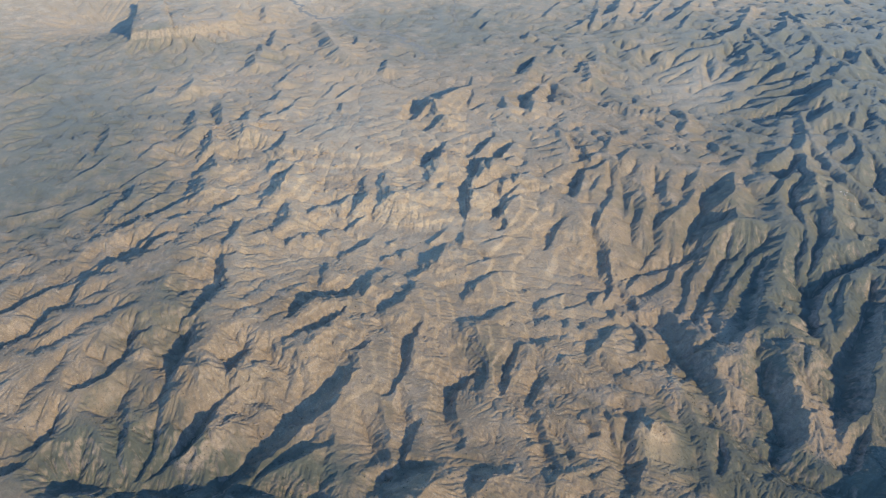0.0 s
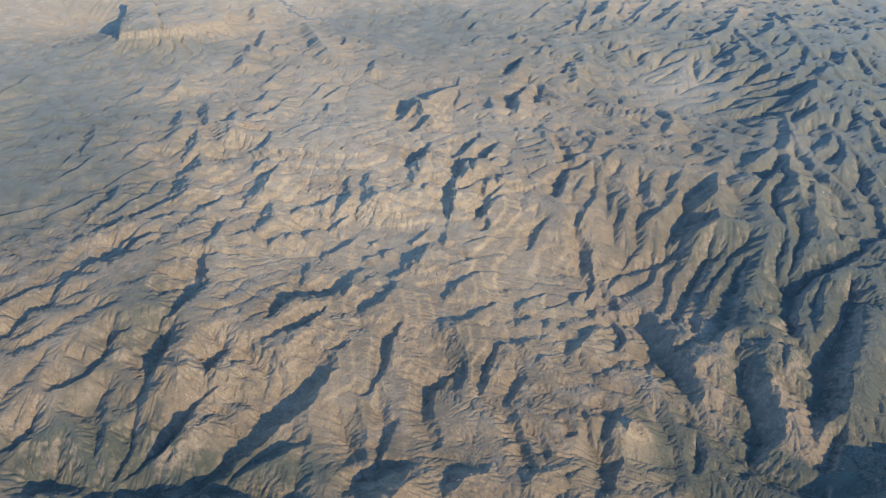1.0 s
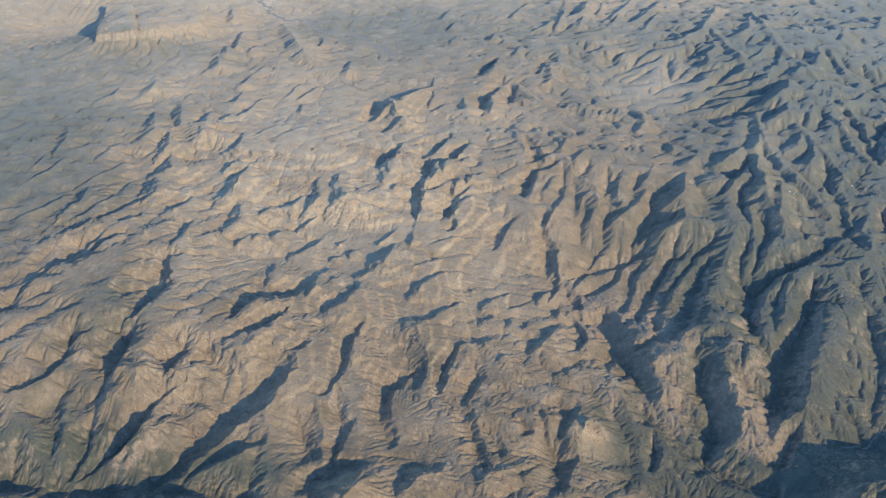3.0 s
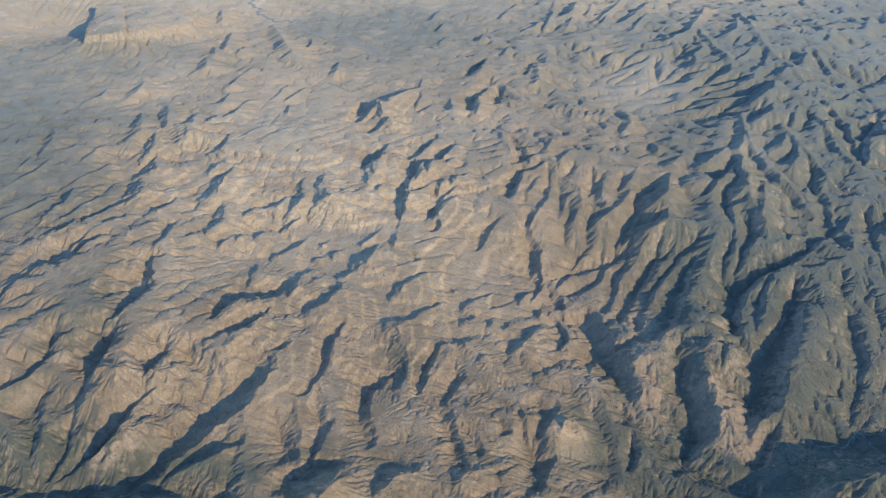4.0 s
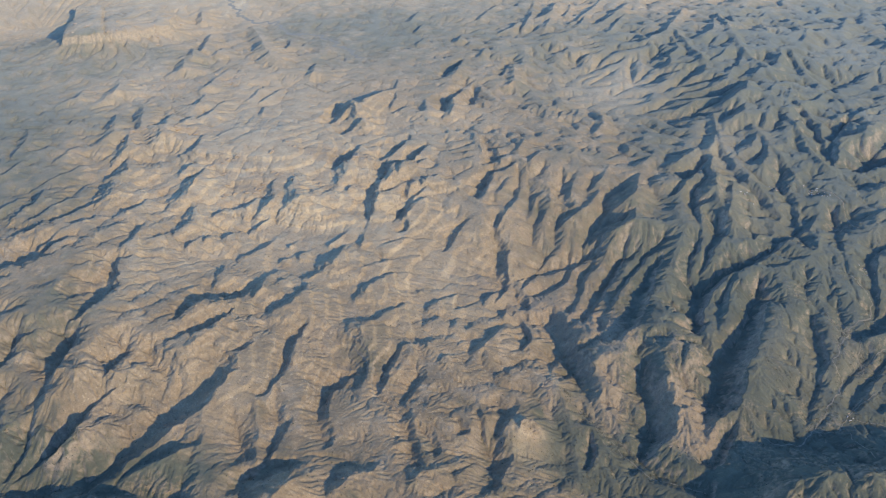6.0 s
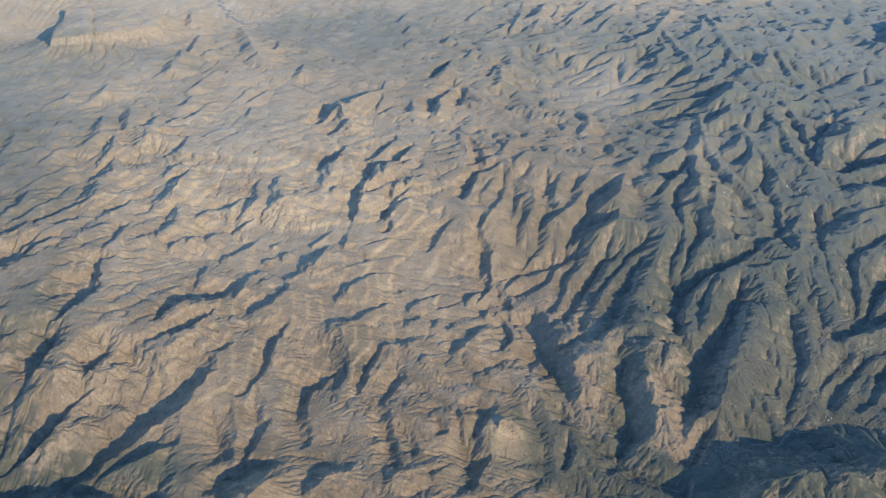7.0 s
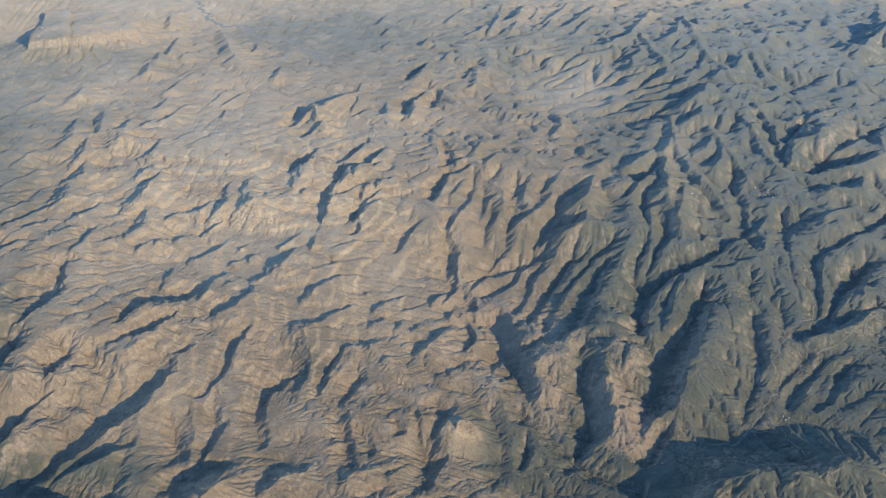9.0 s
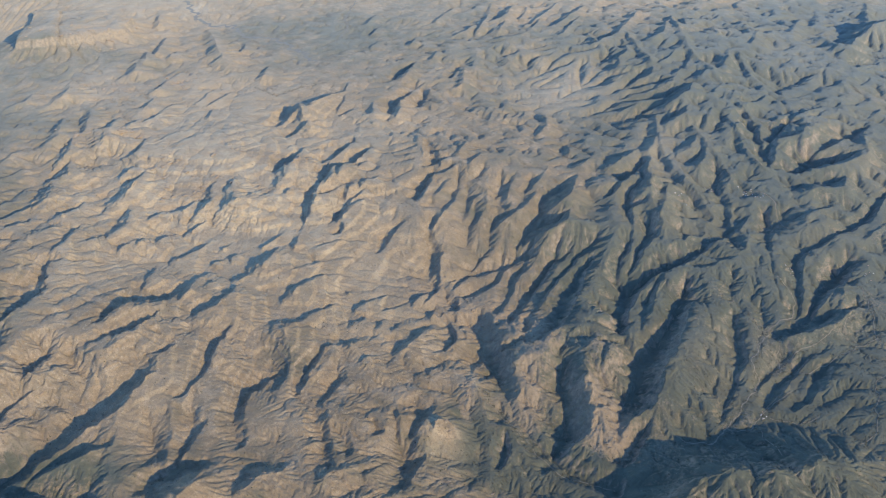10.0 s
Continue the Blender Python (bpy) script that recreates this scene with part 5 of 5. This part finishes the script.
def ribbon(name, width, points, mat, label, category):
    """A strip laid on the ground along a softly winding line."""
    path = []
    for (ax, ay), (bx, by) in zip(points, points[1:]):
        n = max(2, int(math.hypot(bx - ax, by - ay) / 2.0))
        path += [(ax + (bx - ax) * k / n, ay + (by - ay) * k / n) for k in range(n)]
    path.append(points[-1])
    p = np.array(path)
    for _ in range(3):
        p[1:-1] = 0.25 * p[:-2] + 0.5 * p[1:-1] + 0.25 * p[2:]
    wob = layered(p[:, 0], p[:, 1], 14, 2, 131)
    t = np.gradient(p, axis=0)
    t /= np.linalg.norm(t, axis=1, keepdims=True) + 1e-9
    side = np.stack([-t[:, 1], t[:, 0]], -1)
    p = p + side * wob[:, None] * (0.5 * width + 1.6)
    half = 0.5 * width * (0.78 if width > 4 else 0.62) * (0.7 + 0.5 * layered(p[:, 0], p[:, 1], 9, 2, 133))
    bm = bmesh.new()
    rows = []
    for k in range(len(p)):
        row = []
        for j in (-1, -0.5, 0, 0.5, 1):
            q = p[k] + side[k] * j * max(half[k], 0.3 * width)
            row.append(bm.verts.new((q[0], q[1], ground_at(q[0], q[1]) + 0.22 - 0.3 * (abs(j) == 1))))
        rows.append(row)
    for a, b in zip(rows, rows[1:]):
        for j in range(4):
            bm.faces.new((a[j], b[j], b[j + 1], a[j + 1]))
    bmesh.ops.recalc_face_normals(bm, faces=bm.faces)
    me = bpy.data.meshes.new(name)
    bm.to_mesh(me)
    bm.free()
    for f in me.polygons:
        f.use_smooth = True
    me.materials.append(mat)
    return tagged(new(name, me), label, category, kind="structure")


for width, points in BEDS:
    if width > 4:
        ribbon("riverbed", width, points, GRAVEL, "grey gravel bed of a winding dry river", "riverbed")
    elif width > 2.3:
        ribbon("dry_wash", width, points, SAND, "pale sandy dry wash winding between dark slopes", "wash")
    else:
        ribbon("dirt_track", width, points, SAND, "pale dirt track across scrubby ground", "road")


# ---- settlements: small pale farmhouses ----
def plain(name, color, rough=0.8):
    m, n, l, p = material(name)
    l.new(mixed(n, l, ramp(n, l, speckle(n, l, 0.5, 4), 0.35, 0.65), color, tuple(0.8 * c for c in color[:3]) + (1,)), p.inputs["Base Color"])
    p.inputs["Roughness"].default_value = rough
    return m


WHITEWASH = plain("whitewashed wall", (0.40, 0.36, 0.29, 1))
ROOFS = [plain("pale metal roof", (0.34, 0.32, 0.28, 1), 0.6), plain("clay tile roof", (0.42, 0.24, 0.15, 1))]


def part(name, bm, mat, parent, label=""):
    me = bpy.data.meshes.new(name)
    bmesh.ops.recalc_face_normals(bm, faces=bm.faces)
    bm.to_mesh(me)
    bm.free()
    me.materials.append(mat)
    ob = new(name, me)
    ob.parent = parent
    return tagged(ob, label)


def block(bm, x0, x1, y0, y1, z0, z1):
    v = [bm.verts.new((x, y, z)) for z in (z0, z1) for x, y in ((x0, y0), (x1, y0), (x1, y1), (x0, y1))]
    for q in ((0, 1, 2, 3), (4, 5, 6, 7), (0, 1, 5, 4), (1, 2, 6, 5), (2, 3, 7, 6), (3, 0, 4, 7)):
        bm.faces.new([v[k] for k in q])


def farmhouse(long, deep, high, roof, label):
    base = tagged(new("house"), label, "house", "farmhouses in the valleys")
    bm = bmesh.new()
    block(bm, -long / 2, long / 2, -deep / 2, deep / 2, -0.8, high)
    part("wall", bm, WHITEWASH, base)
    bm = bmesh.new()
    e = 0.06
    a = [bm.verts.new(p) for p in ((-long / 2 - e, -deep / 2 - e, high), (long / 2 + e, -deep / 2 - e, high),
                                   (long / 2 + e, deep / 2 + e, high), (-long / 2 - e, deep / 2 + e, high),
                                   (-long / 2 - e, 0, high + 0.38 * deep), (long / 2 + e, 0, high + 0.38 * deep))]
    for q in ((0, 1, 5, 4), (2, 3, 4, 5), (0, 4, 3), (1, 2, 5), (0, 3, 2, 1)):
        bm.faces.new([a[k] for k in q])
    part("roof", bm, ROOFS[roof], base)
    bm = bmesh.new()
    block(bm, -0.12, 0.12, -deep / 2 - 0.02, -deep / 2 + 0.02, 0, 0.28)
    part("door", bm, ROOFS[1], base)
    return base


KINDS = [farmhouse(1.6, 1.0, 0.5, 0, "whitewashed farmhouse with a pale metal roof in a valley"),
         farmhouse(1.1, 0.9, 0.45, 1, "small whitewashed house with a clay tile roof in a valley"),
         farmhouse(2.8, 1.2, 0.6, 0, "long pale shed with a metal roof beside farmhouses")]
HAMLETS = [  # place, reach and how many
    (530.3, 1134.8, 6, 16),
    (546.6, 1121.8, 5, 8),
    (472.9, 1143.6, 5, 8),
    (410.4, 1104.1, 6, 7),
    (-704.4, 1940.6, 18, 22),
    (-644.6, 1874.5, 10, 8),
    (556.5, 944.9, 6, 9),
    (661.6, 944.3, 6, 6),
    (460.5, 670.2, 3, 4),
]
dice = random.Random(7)
first = set()
for hx, hy, reach, many in HAMLETS:
    for k in range(many):
        kind = dice.choice((0, 0, 1, 1, 2))
        x, y = hx + dice.gauss(0, reach), hy + dice.gauss(0, reach * 1.4)
        at = pose(x, y, ground_at(x, y) + 0.05, 0, 0, dice.uniform(0, 180))
        if kind in first:
            copy_thing(KINDS[kind], at)
        else:
            KINDS[kind].matrix_world = at
            first.add(kind)

# ---- crags: pale rock that stands out of the slopes ----
ROCK, rn, rl, rp = material("pale weathered rock")
rl.new(mixed(rn, rl, ramp(rn, rl, speckle(rn, rl, 0.9, 6, 0.65), 0.35, 0.65), (0.40, 0.295, 0.18, 1), (0.27, 0.195, 0.12, 1)), rp.inputs["Base Color"])
rp.inputs["Roughness"].default_value = 0.95
# sheen in place of haze, on the rocks too
haze_sheen(rn, rl, rp, 0.42)


def crag_mesh(seed):
    """A broken ledge of rock, longer than wide, steep on one side."""
    bm = bmesh.new()
    bmesh.ops.create_icosphere(bm, subdivisions=2, radius=1)
    for v in bm.verts:
        c = v.co
        k = 1 + 0.35 * noise.noise(c * 1.6 + Vector((seed * 7.1, 0, 0))) + 0.22 * noise.noise(c * 4 + Vector((0, seed * 3.3, 0)))
        v.co = Vector((c.x * 1.7 * k, c.y * 0.75 * k, (round(c.z * 2.5) / 2.5 * 0.5 + c.z * 0.5) * 0.75 * k))
    me = bpy.data.meshes.new("rock_outcrop")
    bm.to_mesh(me)
    bm.free()
    me.materials.append(ROCK)
    return me


CRAG_MESHES = [crag_mesh(k) for k in range(6)]
for zx, zy, rx, ry, much in CRAGS:
    for k in range(int((5 if zy > 1000 else 3) + (13 if zy > 1000 else 9) * much)):
        x, y = zx + dice.gauss(0, 0.5) * rx, zy + dice.gauss(0, 0.5) * ry
        ob = new("rock_outcrop", dice.choice(CRAG_MESHES))
        size = dice.uniform(0.7, 2.1) * (1.6 if zy > 1000 else 0.9)
        ob.matrix_world = pose(x, y, ground_at(x, y) + 0.1 * size, dice.uniform(-12, 12), dice.uniform(-12, 12), dice.gauss(35, 25)) @ Matrix.Diagonal((size, size, size * dice.uniform(0.6, 1.2), 1))
        tagged(ob, "pale weathered rock outcrop standing out of the slope", "rock", "rock outcrops on the slopes")

# ---- scrub: low bushes, thickest in the washes and on the olive slopes ----
BUSH, sn, sl, sp = material("dry olive scrub")
island = sn.new("ShaderNodeNewGeometry")
sl.new(mixed(sn, sl, island.outputs["Random Per Island"], (0.05, 0.055, 0.03, 1), (0.10, 0.095, 0.05, 1)), sp.inputs["Base Color"])
sp.inputs["Roughness"].default_value = 0.9
# bushes lightened by the same stand-in for haze
haze_sheen(sn, sl, sp, 0.45)
rng = np.random.default_rng(5)


def along_beds(n):
    out = []
    for width, points in BEDS:
        p = np.array(points)
        for a, b in zip(p, p[1:]):
            m = int(n * np.hypot(*(b - a)))
            s = rng.random((m, 1))
            out.append(a + s * (b - a) + rng.normal(0, 1.0, (m, 2)) * (0.9 * width + 2.5))
    return np.concatenate(out)


ty = 700 * np.tan(rng.uniform(radians(32), radians(70), 60000))
tx = rng.uniform(-0.78, 0.64, 60000) * np.sqrt(ty * ty + 490000)
clump = 0.08 + 0.5 * layered(tx, ty, 40, 3, 141)
for zx, zy, rx, ry, cover in ZONES:
    clump = clump + 0.6 * cover * np.exp(-((tx - zx) / rx) ** 2 - ((ty - zy) / ry) ** 2)
keep = rng.random(60000) < np.clip(clump, 0, 1) ** 2 * 0.4
spots = np.concatenate([np.stack([tx, ty], -1)[keep], along_beds(1.1)])
spots = spots[rng.permutation(len(spots))[:9000]]
ring = np.array([(math.cos(a), math.sin(a)) for a in np.arange(5) * 2 * math.pi / 5])
n = len(spots)
size = rng.uniform(0.35, 0.95, n)
co = np.zeros((n, 11, 3))
turn = rng.uniform(0, 6.28, n)
for j in range(5):
    a = turn + j * 2 * math.pi / 5
    for level, (rad, z) in enumerate(((0.9, 0.05), (1.0, 0.55))):
        wob = rng.uniform(0.7, 1.25, n) * rad * size
        co[:, level * 5 + j] = np.stack([np.cos(a + 0.3 * level) * wob, np.sin(a + 0.3 * level) * wob, z * size * rng.uniform(0.8, 1.2, n)], -1)
co[:, 10] = np.stack([0 * size, 0 * size, 1.05 * size], -1)
co[:, :, :2] += spots[:, None, :]
co[:, :, 2] += heights(spots[:, 0], spots[:, 1])[:, None] - 0.05
tri = []
for j in range(5):
    k = (j + 1) % 5
    tri += [(j, k, 5 + k), (j, 5 + k, 5 + j), (5 + j, 5 + k, 10)]
faces = (np.array(tri)[None] + 11 * np.arange(n)[:, None, None]).reshape(-1, 3)
me = bpy.data.meshes.new("scrub")
me.vertices.add(n * 11)
me.vertices.foreach_set("co", co.astype(np.float32).ravel())
me.loops.add(faces.size)
me.loops.foreach_set("vertex_index", faces.astype(np.int32).ravel())
me.polygons.add(len(faces))
me.polygons.foreach_set("loop_start", np.arange(0, faces.size, 3, dtype=np.int32))
me.update(calc_edges=True)
me.materials.append(BUSH)
tagged(new("scrub", me), "low dark olive bushes scattered over slopes and dry washes", "scrub", kind="stuff")
